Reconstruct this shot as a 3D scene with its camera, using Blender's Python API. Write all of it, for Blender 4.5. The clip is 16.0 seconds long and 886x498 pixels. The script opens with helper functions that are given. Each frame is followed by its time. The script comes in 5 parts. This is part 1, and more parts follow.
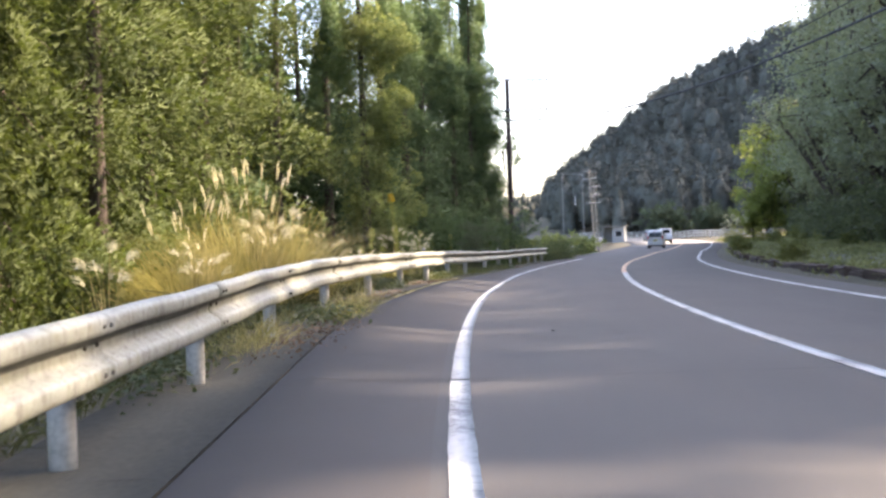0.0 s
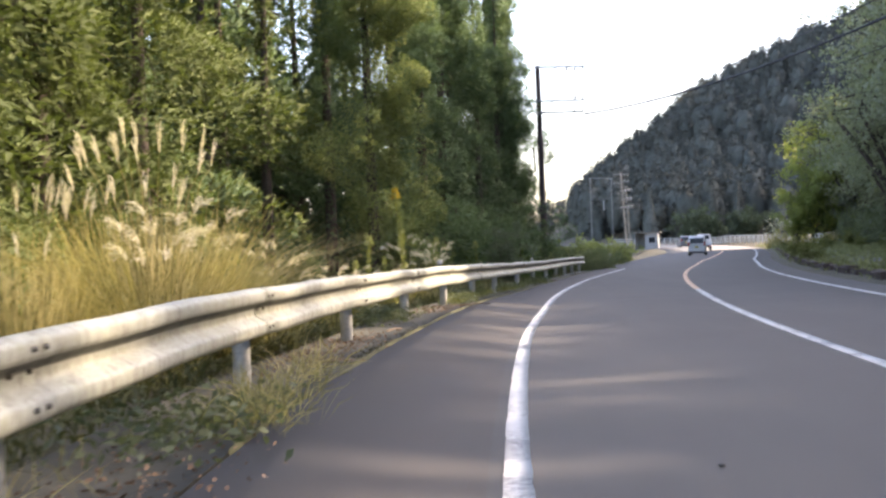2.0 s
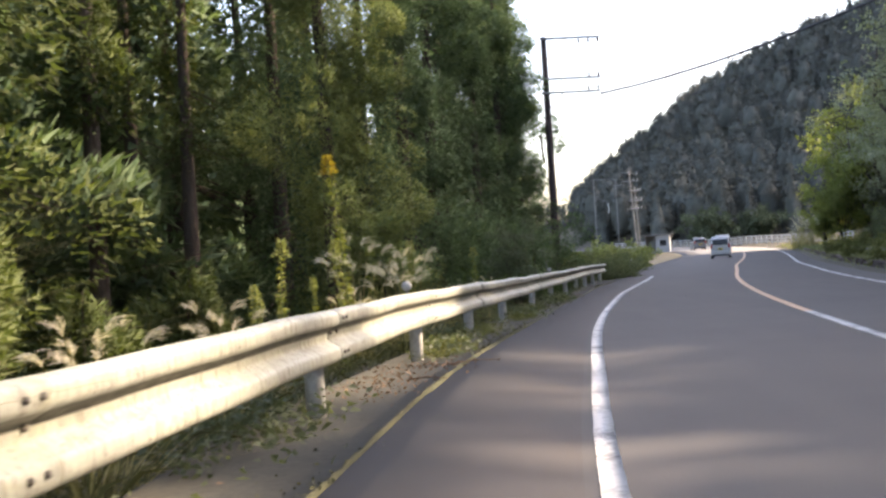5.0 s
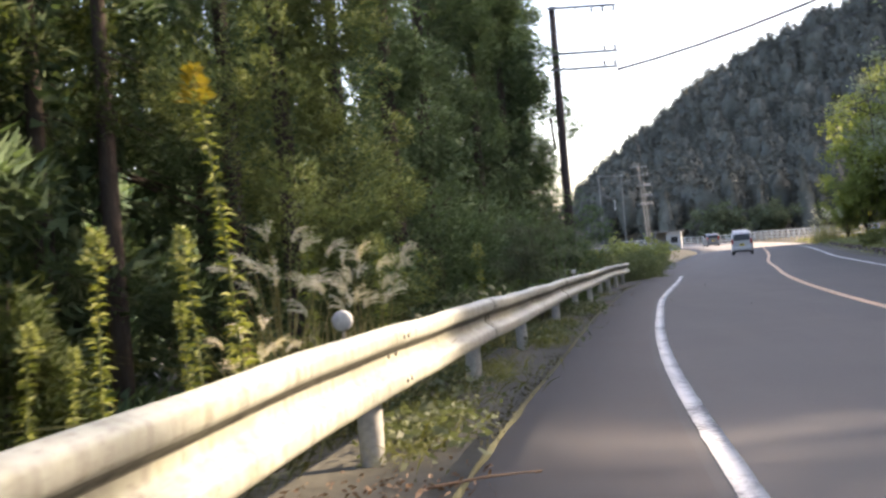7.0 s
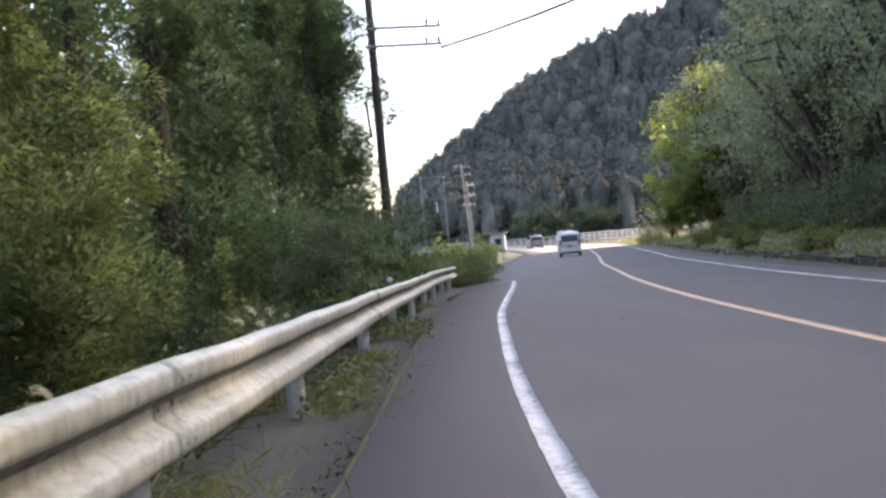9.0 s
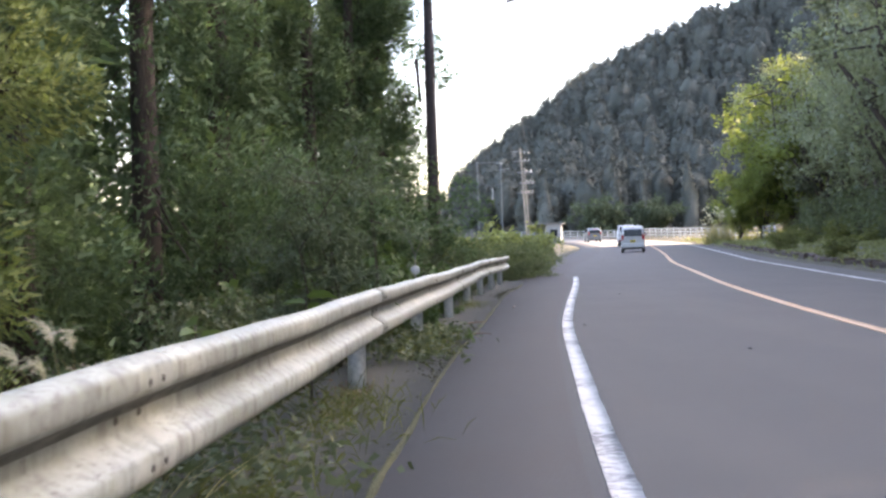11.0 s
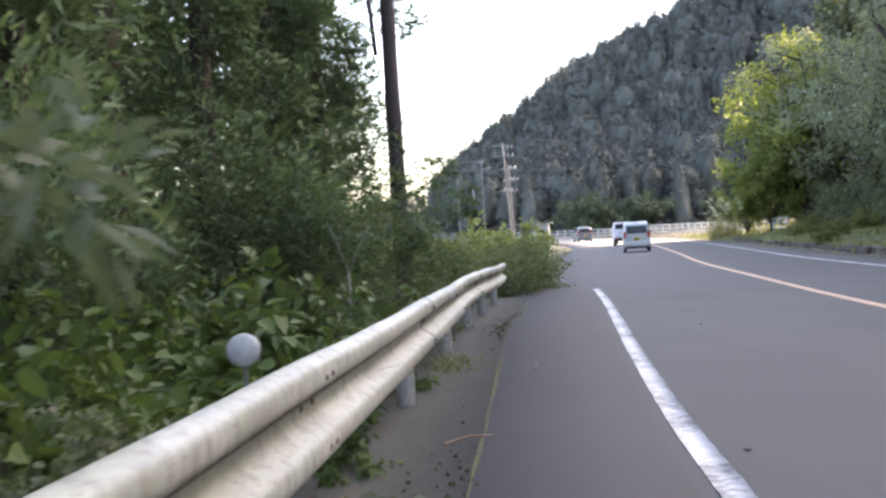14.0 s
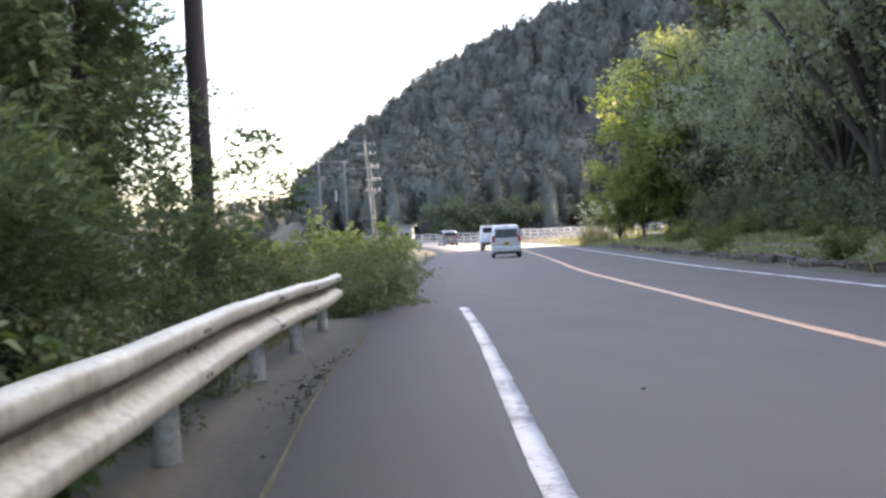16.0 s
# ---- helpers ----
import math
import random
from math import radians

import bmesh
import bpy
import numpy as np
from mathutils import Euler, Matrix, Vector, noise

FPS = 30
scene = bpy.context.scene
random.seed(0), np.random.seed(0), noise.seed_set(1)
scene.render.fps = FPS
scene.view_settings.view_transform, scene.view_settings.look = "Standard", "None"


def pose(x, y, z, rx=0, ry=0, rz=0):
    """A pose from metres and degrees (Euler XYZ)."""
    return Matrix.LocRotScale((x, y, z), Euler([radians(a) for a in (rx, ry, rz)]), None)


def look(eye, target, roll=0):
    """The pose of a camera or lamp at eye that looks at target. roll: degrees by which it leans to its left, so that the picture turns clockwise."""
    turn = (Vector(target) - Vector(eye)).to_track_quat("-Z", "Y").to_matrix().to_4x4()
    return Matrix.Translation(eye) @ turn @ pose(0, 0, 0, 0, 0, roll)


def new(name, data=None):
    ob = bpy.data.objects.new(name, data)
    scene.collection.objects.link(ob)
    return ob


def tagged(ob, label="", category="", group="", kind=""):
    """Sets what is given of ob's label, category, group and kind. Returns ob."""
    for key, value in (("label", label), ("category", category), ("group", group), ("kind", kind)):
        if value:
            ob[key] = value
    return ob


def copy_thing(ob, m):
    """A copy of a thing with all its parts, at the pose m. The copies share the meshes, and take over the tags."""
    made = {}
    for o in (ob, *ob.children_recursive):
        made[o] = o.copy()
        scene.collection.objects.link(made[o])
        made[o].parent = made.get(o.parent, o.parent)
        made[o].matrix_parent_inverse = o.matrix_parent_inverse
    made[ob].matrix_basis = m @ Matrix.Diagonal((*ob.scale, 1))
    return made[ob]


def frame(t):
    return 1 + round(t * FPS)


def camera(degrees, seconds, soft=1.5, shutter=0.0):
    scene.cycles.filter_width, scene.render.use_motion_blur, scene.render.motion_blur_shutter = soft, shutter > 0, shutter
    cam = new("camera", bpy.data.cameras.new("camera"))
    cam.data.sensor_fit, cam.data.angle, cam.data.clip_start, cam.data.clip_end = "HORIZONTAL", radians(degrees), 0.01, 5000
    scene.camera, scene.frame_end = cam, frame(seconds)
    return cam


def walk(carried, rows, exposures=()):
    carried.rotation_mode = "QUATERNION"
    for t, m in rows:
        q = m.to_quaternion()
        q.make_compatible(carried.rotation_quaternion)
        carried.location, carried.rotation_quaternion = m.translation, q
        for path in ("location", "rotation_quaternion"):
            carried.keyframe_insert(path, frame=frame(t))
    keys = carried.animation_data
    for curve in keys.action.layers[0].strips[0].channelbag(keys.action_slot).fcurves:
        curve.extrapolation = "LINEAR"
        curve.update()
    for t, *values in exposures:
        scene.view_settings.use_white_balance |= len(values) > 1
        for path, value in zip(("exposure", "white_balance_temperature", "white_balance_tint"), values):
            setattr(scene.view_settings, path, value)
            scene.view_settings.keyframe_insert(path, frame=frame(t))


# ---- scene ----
cam = camera(40.0, 16.0, soft=2.6, shutter=0.4)
PATH = [
    (0, (1.364, -4.553, 0.989), (1.306, -2.554, 0.990), -1.9),
    (0.5, (1.290, -2.515, 1.005), (1.188, -0.518, 1.009), -2.4),
    (1, (1.237, -0.483, 1.032), (1.130, 1.514, 1.039), -2.3),
    (1.5, (1.184, 1.520, 1.066), (1.078, 3.517, 1.076), -2.4),
    (2, (1.155, 3.501, 1.094), (1.058, 5.498, 1.109), -2.3),
    (2.5, (1.121, 5.414, 1.113), (1.031, 7.411, 1.131), -1.4),
    (3, (1.082, 7.236, 1.135), (0.968, 9.233, 1.157), -2.8),
    (3.5, (1.063, 8.947, 1.160), (0.949, 10.944, 1.183), -2.5),
    (6, (0.873, 16.762, 1.191), (0.787, 18.760, 1.222), -4.2),
    (6.5, (0.821, 18.391, 1.193), (0.733, 20.389, 1.223), -3.1),
    (7, (0.796, 20.052, 1.221), (0.696, 22.049, 1.253), -4.7),
    (7.5, (0.840, 21.638, 1.218), (0.860, 23.638, 1.244), -5.7),
    (8, (0.929, 23.156, 1.219), (0.981, 25.155, 1.241), -4.8),
    (8.5, (1.067, 24.614, 1.218), (1.165, 26.611, 1.239), -5.8),
    (9, (1.231, 26.019, 1.216), (1.421, 28.010, 1.229), -5.2),
    (11.5, (1.903, 32.859, 1.173), (1.993, 34.857, 1.169), -1.5),
    (12, (2.013, 34.341, 1.178), (2.100, 36.339, 1.178), -2.0),
    (12.5, (2.096, 35.934, 1.187), (2.183, 37.932, 1.188), -2.1),
    (13, (2.218, 37.585, 1.189), (2.302, 39.583, 1.192), -2.9),
    (13.5, (2.356, 39.291, 1.204), (2.445, 41.289, 1.208), -2.6),
    (14, (2.521, 41.004, 1.196), (2.653, 43.000, 1.199), -3.6),
    (14.5, (2.748, 42.689, 1.179), (2.922, 44.681, 1.181), -3.7),
    (15, (3.014, 44.204, 1.195), (3.265, 46.189, 1.195), -4.0),
    (15.5, (3.310, 45.651, 1.185), (3.611, 47.629, 1.182), -3.4),
    (16, (3.662, 47.095, 1.188), (4.012, 49.064, 1.184), -3.0),
]
EXPOSURES = [(t, ev, k, 19) for t, ev, k in ((0.0, 2.65, 7050), (3.5, 2.32, 7200), (7.0, 2.35, 7350), (9.0, 2.65, 7250), (12.5, 3.05, 7250), (16.0, 2.88, 7250))]
walk(cam, [(t, look(eye, target, roll)) for t, eye, target, roll in PATH], EXPOSURES)

# ---- world, sun, exposure ----
SUN_AZ, SUN_EL = radians(73.0), radians(33.0)      # towards the sun: from +y towards +x, and up
world = bpy.data.worlds.new("world")
scene.world = world
world.use_nodes = True
_n = world.node_tree.nodes
_sky = _n.new("ShaderNodeTexSky")
_sky.sky_type = "NISHITA"
_sky.sun_disc = False
_sky.sun_elevation, _sky.sun_rotation = SUN_EL, SUN_AZ
_sky.air_density, _sky.dust_density, _sky.ozone_density = 1.0, 3.0, 1.5
_n["Background"].inputs["Strength"].default_value = 0.15
world.node_tree.links.new(_sky.outputs[0], _n["Background"].inputs["Color"])
sun = new("sun", bpy.data.lights.new("sun", "SUN"))
sun.data.energy, sun.data.angle, sun.data.color = 3.0, radians(1.4), (1.0, 0.87, 0.68)
_d = Vector((math.sin(SUN_AZ) * math.cos(SUN_EL), math.cos(SUN_AZ) * math.cos(SUN_EL), math.sin(SUN_EL)))
sun.matrix_world = look(_d * 200, (0, 0, 0))

RNG = np.random.default_rng(7)
rnd = random.Random(11)


# ---- materials ----
def material(name, rough=0.8, metal=0.0):
    m = bpy.data.materials.new(name)
    m.use_nodes = True
    b = m.node_tree.nodes["Principled BSDF"]
    b.inputs["Roughness"].default_value, b.inputs["Metallic"].default_value = rough, metal
    return m, m.node_tree, b


def node(t, kind, **vals):
    n = t.nodes.new(kind)
    for k, v in vals.items():
        n.inputs[k].default_value = v
    return n


def place(t):
    return t.nodes.new("ShaderNodeNewGeometry").outputs["Position"]


def noise_at(t, scale, detail=4.0, vec=None, rough=0.55):
    n = node(t, "ShaderNodeTexNoise", Scale=scale, Detail=detail, Roughness=rough)
    t.links.new(vec or place(t), n.inputs["Vector"])
    return n.outputs["Fac"]


def ramp(t, fac, stops):
    r = t.nodes.new("ShaderNodeValToRGB")
    el = r.color_ramp.elements
    while len(el) < len(stops):
        el.new(0.5)
    for e, (p, c) in zip(el, stops):
        e.position, e.color = p, (*c, 1)
    t.links.new(fac, r.inputs[0])
    return r.outputs[0]


def mix(t, fac, a, b, blend="MIX"):
    n = t.nodes.new("ShaderNodeMix")
    n.data_type, n.blend_type = "RGBA", blend
    for sock, v in ((n.inputs["Factor"], fac), (n.inputs["A"], a), (n.inputs["B"], b)):
        if isinstance(v, (int, float)):
            sock.default_value = v
        elif isinstance(v, tuple):
            sock.default_value = (*v, 1)
        else:
            t.links.new(v, sock)
    return n.outputs["Result"]


def bump(t, b, height, strength, distance):
    n = node(t, "ShaderNodeBump", Strength=strength, Distance=distance)
    t.links.new(height, n.inputs["Height"])
    t.links.new(n.outputs[0], b.inputs["Normal"])


def stretch(t, sx, sy, sz):
    m = t.nodes.new("ShaderNodeMapping")
    m.inputs["Scale"].default_value = (sx, sy, sz)
    t.links.new(place(t), m.inputs["Vector"])
    return m.outputs[0]


def grainy(name, dark, light, coarse, fine, rough=0.85, metal=0.0, relief=0.3, depth=0.01, vec=None):
    """A surface whose colour wanders between two tones at a coarse and a fine scale."""
    m, t, b = material(name, rough, metal)
    v = stretch(t, *vec) if vec else None
    c = ramp(t, noise_at(t, coarse, 5, v), [(0.3, dark), (0.7, light)])
    f = noise_at(t, fine, 3, v)
    c = mix(t, 0.55, c, ramp(t, f, [(0.25, tuple(x * 0.6 for x in dark)), (0.75, tuple(min(1, x * 1.25) for x in light))]))
    t.links.new(c, b.inputs["Base Color"])
    bump(t, b, f, relief, depth)
    return m


def leafy(name, dark, light, through_it=0.35, scale=0.25, rough=0.55, fine=0.0, island=0.38, patchy=0.98):
    """Leaves: a tone for each leaf and patches over the crown; part of the light passes through."""
    m = bpy.data.materials.new(name)
    m.use_nodes = True
    t = m.node_tree
    b = t.nodes["Principled BSDF"]
    b.inputs["Roughness"].default_value = rough
    b.inputs["Specular IOR Level"].default_value = 0.25
    g = t.nodes.new("ShaderNodeNewGeometry")
    patch = noise_at(t, scale, 3)
    a = t.nodes.new("ShaderNodeMath")
    a.operation = "MULTIPLY_ADD"
    t.links.new(g.outputs["Random Per Island"], a.inputs[0])
    a.inputs[1].default_value = island
    s = t.nodes.new("ShaderNodeMath")
    s.operation = "MULTIPLY"
    t.links.new(patch, s.inputs[0])
    s.inputs[1].default_value = patchy
    t.links.new(s.outputs[0], a.inputs[2])
    tone = a.outputs[0]
    if fine:                                       # needles: a fine grain over each lobe
        f = noise_at(t, fine, 4, None, 0.7)
        e = t.nodes.new("ShaderNodeMath")
        e.operation = "MULTIPLY_ADD"
        t.links.new(f, e.inputs[0])
        e.inputs[1].default_value = 0.4
        t.links.new(tone, e.inputs[2])
        d = t.nodes.new("ShaderNodeMath")
        d.operation = "SUBTRACT"
        t.links.new(e.outputs[0], d.inputs[0])
        d.inputs[1].default_value = 0.2
        tone = d.outputs[0]
        bump(t, b, f, 0.5, 0.03)
    mid = tuple((x + y) / 2 for x, y in zip(dark, light))
    c = ramp(t, tone, [(0.2, dark), (0.62, mid), (0.95, light)])
    t.links.new(c, b.inputs["Base Color"])
    tr = t.nodes.new("ShaderNodeBsdfTranslucent")
    t.links.new(mix(t, 0.5, c, (0.9, 1.0, 0.25), "MULTIPLY"), tr.inputs["Color"])
    ms = t.nodes.new("ShaderNodeMixShader")
    ms.inputs[0].default_value = through_it
    t.links.new(b.outputs[0], ms.inputs[1])
    t.links.new(tr.outputs[0], ms.inputs[2])
    t.links.new(ms.outputs[0], t.nodes["Material Output"].inputs["Surface"])
    return m


def asphalt_material(name, dirt=None):
    m, t, b = material(name, 0.88)
    big = ramp(t, noise_at(t, 0.35, 5), [(0.3, (0.051, 0.048, 0.0465)), (0.7, (0.076, 0.071, 0.0665))])
    worn = ramp(t, noise_at(t, 0.6, 3, stretch(t, 2.2, 0.12, 1)), [(0.45, (0, 0, 0)), (0.75, (1, 1, 1))])
    grit = node(t, "ShaderNodeTexVoronoi", Scale=140.0)
    t.links.new(place(t), grit.inputs["Vector"])
    g = ramp(t, grit.outputs["Distance"], [(0.0, (0.043, 0.040, 0.039)), (0.7, (0.095, 0.089, 0.083))])
    c = mix(t, 0.5, big, g)
    c = mix(t, mix(t, 0.35, (0.0, 0.0, 0.0), worn), c, (0.100, 0.090, 0.081))
    if dirt:                                       # washed-in earth along the edge
        c = mix(t, ramp(t, noise_at(t, 0.9, 5), [(0.25, (0.3, 0.3, 0.3)), (0.7, (0.8, 0.8, 0.8))]), c, dirt)
    t.links.new(c, b.inputs["Base Color"])
    bump(t, b, grit.outputs["Distance"], 0.35, 0.004)
    return m


def paint_material(name, colour, under, wear):
    m, t, b = material(name, 0.7)
    chips = noise_at(t, 14.0, 6, stretch(t, 1.0, 2.2, 1), 0.7)
    patch = noise_at(t, 1.1, 4)
    s = t.nodes.new("ShaderNodeMath")
    s.operation = "MULTIPLY_ADD"
    t.links.new(chips, s.inputs[0])
    s.inputs[1].default_value = 0.95
    half = t.nodes.new("ShaderNodeMath")
    half.operation = "MULTIPLY"
    half.inputs[1].default_value = 0.65
    t.links.new(patch, half.inputs[0])
    t.links.new(half.outputs[0], s.inputs[2])
    gone = ramp(t, s.outputs[0], [(wear, (0, 0, 0)), (wear + 0.12, (1, 1, 1))])
    tone = mix(t, 0.5, colour, ramp(t, noise_at(t, 5.0, 4), [(0.3, tuple(0.75 * v for v in colour)), (0.7, colour)]))
    t.links.new(mix(t, gone, tone, under), b.inputs["Base Color"])
    bump(t, b, chips, 0.2, 0.003)
    return m


def rail_material():
    """Galvanised and once painted: chalky cream-grey with rust, moss and drip marks down the face."""
    m, t, b = material("rail_steel", 0.55, 0.0)
    base = ramp(t, noise_at(t, 1.3, 5), [(0.3, (0.29, 0.30, 0.24)), (0.7, (0.46, 0.47, 0.40))])
    chalk = noise_at(t, 9.0, 6, stretch(t, 1.0, 1.0, 1.6), 0.7)
    c = mix(t, ramp(t, chalk, [(0.40, (0, 0, 0)), (0.62, (0.5, 0.5, 0.5))]), base, (0.25, 0.24, 0.20))
    drip = noise_at(t, 3.0, 6, stretch(t, 5.0, 5.0, 1.2), 0.7)
    c = mix(t, ramp(t, drip, [(0.50, (0, 0, 0)), (0.64, (0.6, 0.6, 0.6))]), c, (0.12, 0.112, 0.082))
    scratch = noise_at(t, 4.0, 5, stretch(t, 14.0, 14.0, 1.6), 0.6)
    c = mix(t, ramp(t, scratch, [(0.58, (0, 0, 0)), (0.64, (0.7, 0.7, 0.7))]), c, (0.085, 0.07, 0.045))
    moss = noise_at(t, 4.0, 5, stretch(t, 2.0, 2.0, 3.0))
    c = mix(t, ramp(t, moss, [(0.54, (0, 0, 0)), (0.72, (0.6, 0.6, 0.6))]), c, (0.27, 0.27, 0.17))
    spots = noise_at(t, 26.0, 5, None, 0.7)
    c = mix(t, ramp(t, spots, [(0.60, (0, 0, 0)), (0.67, (0.75, 0.75, 0.75))]), c, (0.09, 0.072, 0.05))
    t.links.new(c, b.inputs["Base Color"])
    bump(t, b, spots, 0.25, 0.003)
    return m


ASPHALT = asphalt_material("asphalt")
# asphalt with the far stretch's sun glare put into its colour
SUNLIT_ASPHALT = grainy("sunlit_asphalt", (0.12, 0.116, 0.11), (0.18, 0.174, 0.165), 0.4, 60.0, 0.85, 0, 0.3, 0.004)
SHOULDER = asphalt_material("shoulder_asphalt", (0.066, 0.054, 0.047))
WHITE_PAINT = paint_material("white_line_paint", (0.53, 0.53, 0.515), (0.15, 0.148, 0.148), 0.79)
ORANGE_PAINT = paint_material("orange_line_paint", (0.60, 0.38, 0.23), (0.12, 0.10, 0.09), 0.98)
RAIL = rail_material()
# dark tone for grime and the shade below the beam's upper fold
RAIL_SHADE = grainy("rail_shade_grime", (0.095, 0.09, 0.074), (0.25, 0.24, 0.20), 2.2, 18.0, 0.85, 0, 0.3, 0.004, (1.0, 0.5, 2.0))
POST = grainy("post_steel", (0.40, 0.40, 0.38), (0.60, 0.59, 0.56), 3.0, 25.0, 0.55, 0.1, 0.2, 0.003)
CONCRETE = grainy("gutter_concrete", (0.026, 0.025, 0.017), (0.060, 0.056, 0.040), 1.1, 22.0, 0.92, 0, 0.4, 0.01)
MOSS = grainy("moss", (0.034, 0.036, 0.018), (0.080, 0.078, 0.030), 3.0, 40.0, 1.0, 0, 0.8, 0.02)
EARTH = grainy("earth", (0.034, 0.032, 0.018), (0.095, 0.080, 0.046), 0.5, 9.0, 1.0, 0, 0.8, 0.04)
GRAVEL = grainy("gravel", (0.075, 0.072, 0.068), (0.15, 0.142, 0.132), 0.7, 30.0, 0.95, 0, 0.6, 0.02)
BARK = grainy("bark", (0.030, 0.022, 0.017), (0.085, 0.064, 0.048), 2.0, 14.0, 0.95, 0, 0.8, 0.03, (3.0, 3.0, 0.5))
POLE_DARK = grainy("pole_tar", (0.030, 0.022, 0.022), (0.075, 0.055, 0.052), 2.0, 20.0, 0.8, 0, 0.4, 0.01, (3, 3, 0.4))
POLE_GREY = grainy("pole_concrete", (0.13, 0.128, 0.122), (0.22, 0.215, 0.205), 1.0, 14.0, 0.85, 0, 0.3, 0.01)
BOLT = grainy("bolt_steel", (0.07, 0.06, 0.05), (0.16, 0.14, 0.12), 3.0, 60.0, 0.7, 0.2, 0.2, 0.003)
STEEL = grainy("grey_steel", (0.16, 0.16, 0.17), (0.27, 0.27, 0.28), 3.0, 30.0, 0.5, 0.5, 0.2, 0.003)
WIRE = grainy("wire_black", (0.03, 0.03, 0.03), (0.07, 0.07, 0.07), 3.0, 30.0, 0.7, 0, 0.1, 0.002)
CEDAR = leafy("cedar_leaf", (0.047, 0.086, 0.046), (0.158, 0.225, 0.115), 0.4, 0.7, 0.7, 17.0)
# paler, greyer cedar copy: haze over the slope put into the colour
CEDAR_HAZE = leafy("cedar_leaf_haze", (0.10, 0.117, 0.085), (0.25, 0.268, 0.19), 0.4, 0.5, 0.7)
# lit copy of the cedar leaf, for a tree the sun does not reach
CEDAR_LIT = leafy("cedar_leaf_lit", (0.092, 0.13, 0.048), (0.31, 0.355, 0.136), 0.38, 0.65, 0.7, 17.0)
CEDAR_WARM = leafy("cedar_leaf_warm", (0.034, 0.056, 0.017), (0.115, 0.142, 0.046), 0.35, 0.6, 0.7, 17.0)
# base colour raised to include the haze on the slope's trees
BROAD = leafy("broad_leaf", (0.15, 0.168, 0.115), (0.37, 0.39, 0.26), 0.45)
BROAD_LIGHT = leafy("broad_leaf_light", (0.11, 0.145, 0.032), (0.325, 0.36, 0.11), 0.48)
# distant leaves: haze is painted in as a greyed, flattened tone
FAR_WOOD_HAZE = leafy("far_leaf_haze", (0.070, 0.076, 0.067), (0.120, 0.126, 0.108), 0.0, 0.12, 1.0, 1.6, 0.25, 0.9)
MULBERRY = leafy("mulberry_leaf", (0.033, 0.064, 0.02), (0.12, 0.168, 0.054), 0.4, 0.8)
FOOT_LEAF = leafy("hill_foot_leaf", (0.05, 0.066, 0.04), (0.115, 0.14, 0.08), 0.15, 0.5, 0.8)
SHRUB = leafy("shrub_leaf", (0.065, 0.092, 0.045), (0.21, 0.235, 0.115), 0.4, 0.8)
FEATHER = leafy("sumac_leaf", (0.046, 0.070, 0.040), (0.16, 0.19, 0.118), 0.4, 0.8)
DARK_SHRUB = leafy("dark_shrub_leaf", (0.05, 0.064, 0.036), (0.16, 0.18, 0.10), 0.4, 0.6)
HEDGE = leafy("hedge_leaf", (0.11, 0.14, 0.04), (0.36, 0.38, 0.155), 0.4, 0.5)
VERGE = leafy("verge_grass_blade", (0.11, 0.125, 0.05), (0.30, 0.29, 0.135), 0.35, 0.3)
BANK = leafy("bank_weed", (0.030, 0.036, 0.014), (0.135, 0.13, 0.05), 0.3, 1.2)
GRASS = leafy("grass_blade", (0.045, 0.06, 0.015), (0.19, 0.19, 0.06), 0.35, 0.3)
STRAW = leafy("straw", (0.095, 0.095, 0.028), (0.52, 0.44, 0.22), 0.4, 1.5, island=0.75, patchy=0.6)
PLUME = leafy("plume", (0.50, 0.44, 0.36), (0.78, 0.72, 0.63), 0.5, 2.0)
ROD_LEAF = leafy("goldenrod_leaf", (0.08, 0.11, 0.02), (0.27, 0.29, 0.07), 0.4, 1.5)
GOLD = leafy("goldenrod", (0.13, 0.12, 0.015), (0.36, 0.27, 0.04), 0.4, 2.0)
LITTER = leafy("leaf_litter", (0.07, 0.038, 0.022), (0.24, 0.15, 0.09), 0.1, 2.0)
CAR_SILVER = grainy("silver_paint", (0.42, 0.42, 0.42), (0.50, 0.50, 0.50), 1.0, 60.0, 0.35, 0.35, 0.0, 0.001)
CAR_WHITE = grainy("white_paint", (0.52, 0.54, 0.58), (0.62, 0.64, 0.67), 1.0, 60.0, 0.4, 0.0, 0.0, 0.001)
CAR_DARK = grainy("grey_paint", (0.10, 0.12, 0.15), (0.15, 0.17, 0.2), 1.0, 60.0, 0.3, 0.3, 0.0, 0.001)
RUBBER = grainy("rubber", (0.012, 0.012, 0.013), (0.03, 0.03, 0.03), 5.0, 60.0, 0.85)
GLASS_DARK = grainy("tinted_glass", (0.015, 0.018, 0.022), (0.03, 0.033, 0.038), 1.0, 5.0, 0.08, 0, 0.0, 0.001)
GLASS_DARK.node_tree.nodes["Principled BSDF"].inputs["Specular IOR Level"].default_value = 0.2
LAMP_RED = grainy("lamp_red", (0.25, 0.01, 0.01), (0.4, 0.02, 0.02), 4.0, 30.0, 0.25)
PLATE_YELLOW = grainy("plate_yellow", (0.60, 0.45, 0.03), (0.72, 0.56, 0.05), 4.0, 30.0, 0.5)
FENCE_WHITE = grainy("fence_paint", (0.34, 0.34, 0.325), (0.48, 0.48, 0.46), 2.0, 30.0, 0.6)
SHED_WALL = grainy("shed_wall", (0.26, 0.27, 0.28), (0.38, 0.39, 0.40), 1.0, 20.0, 0.7)


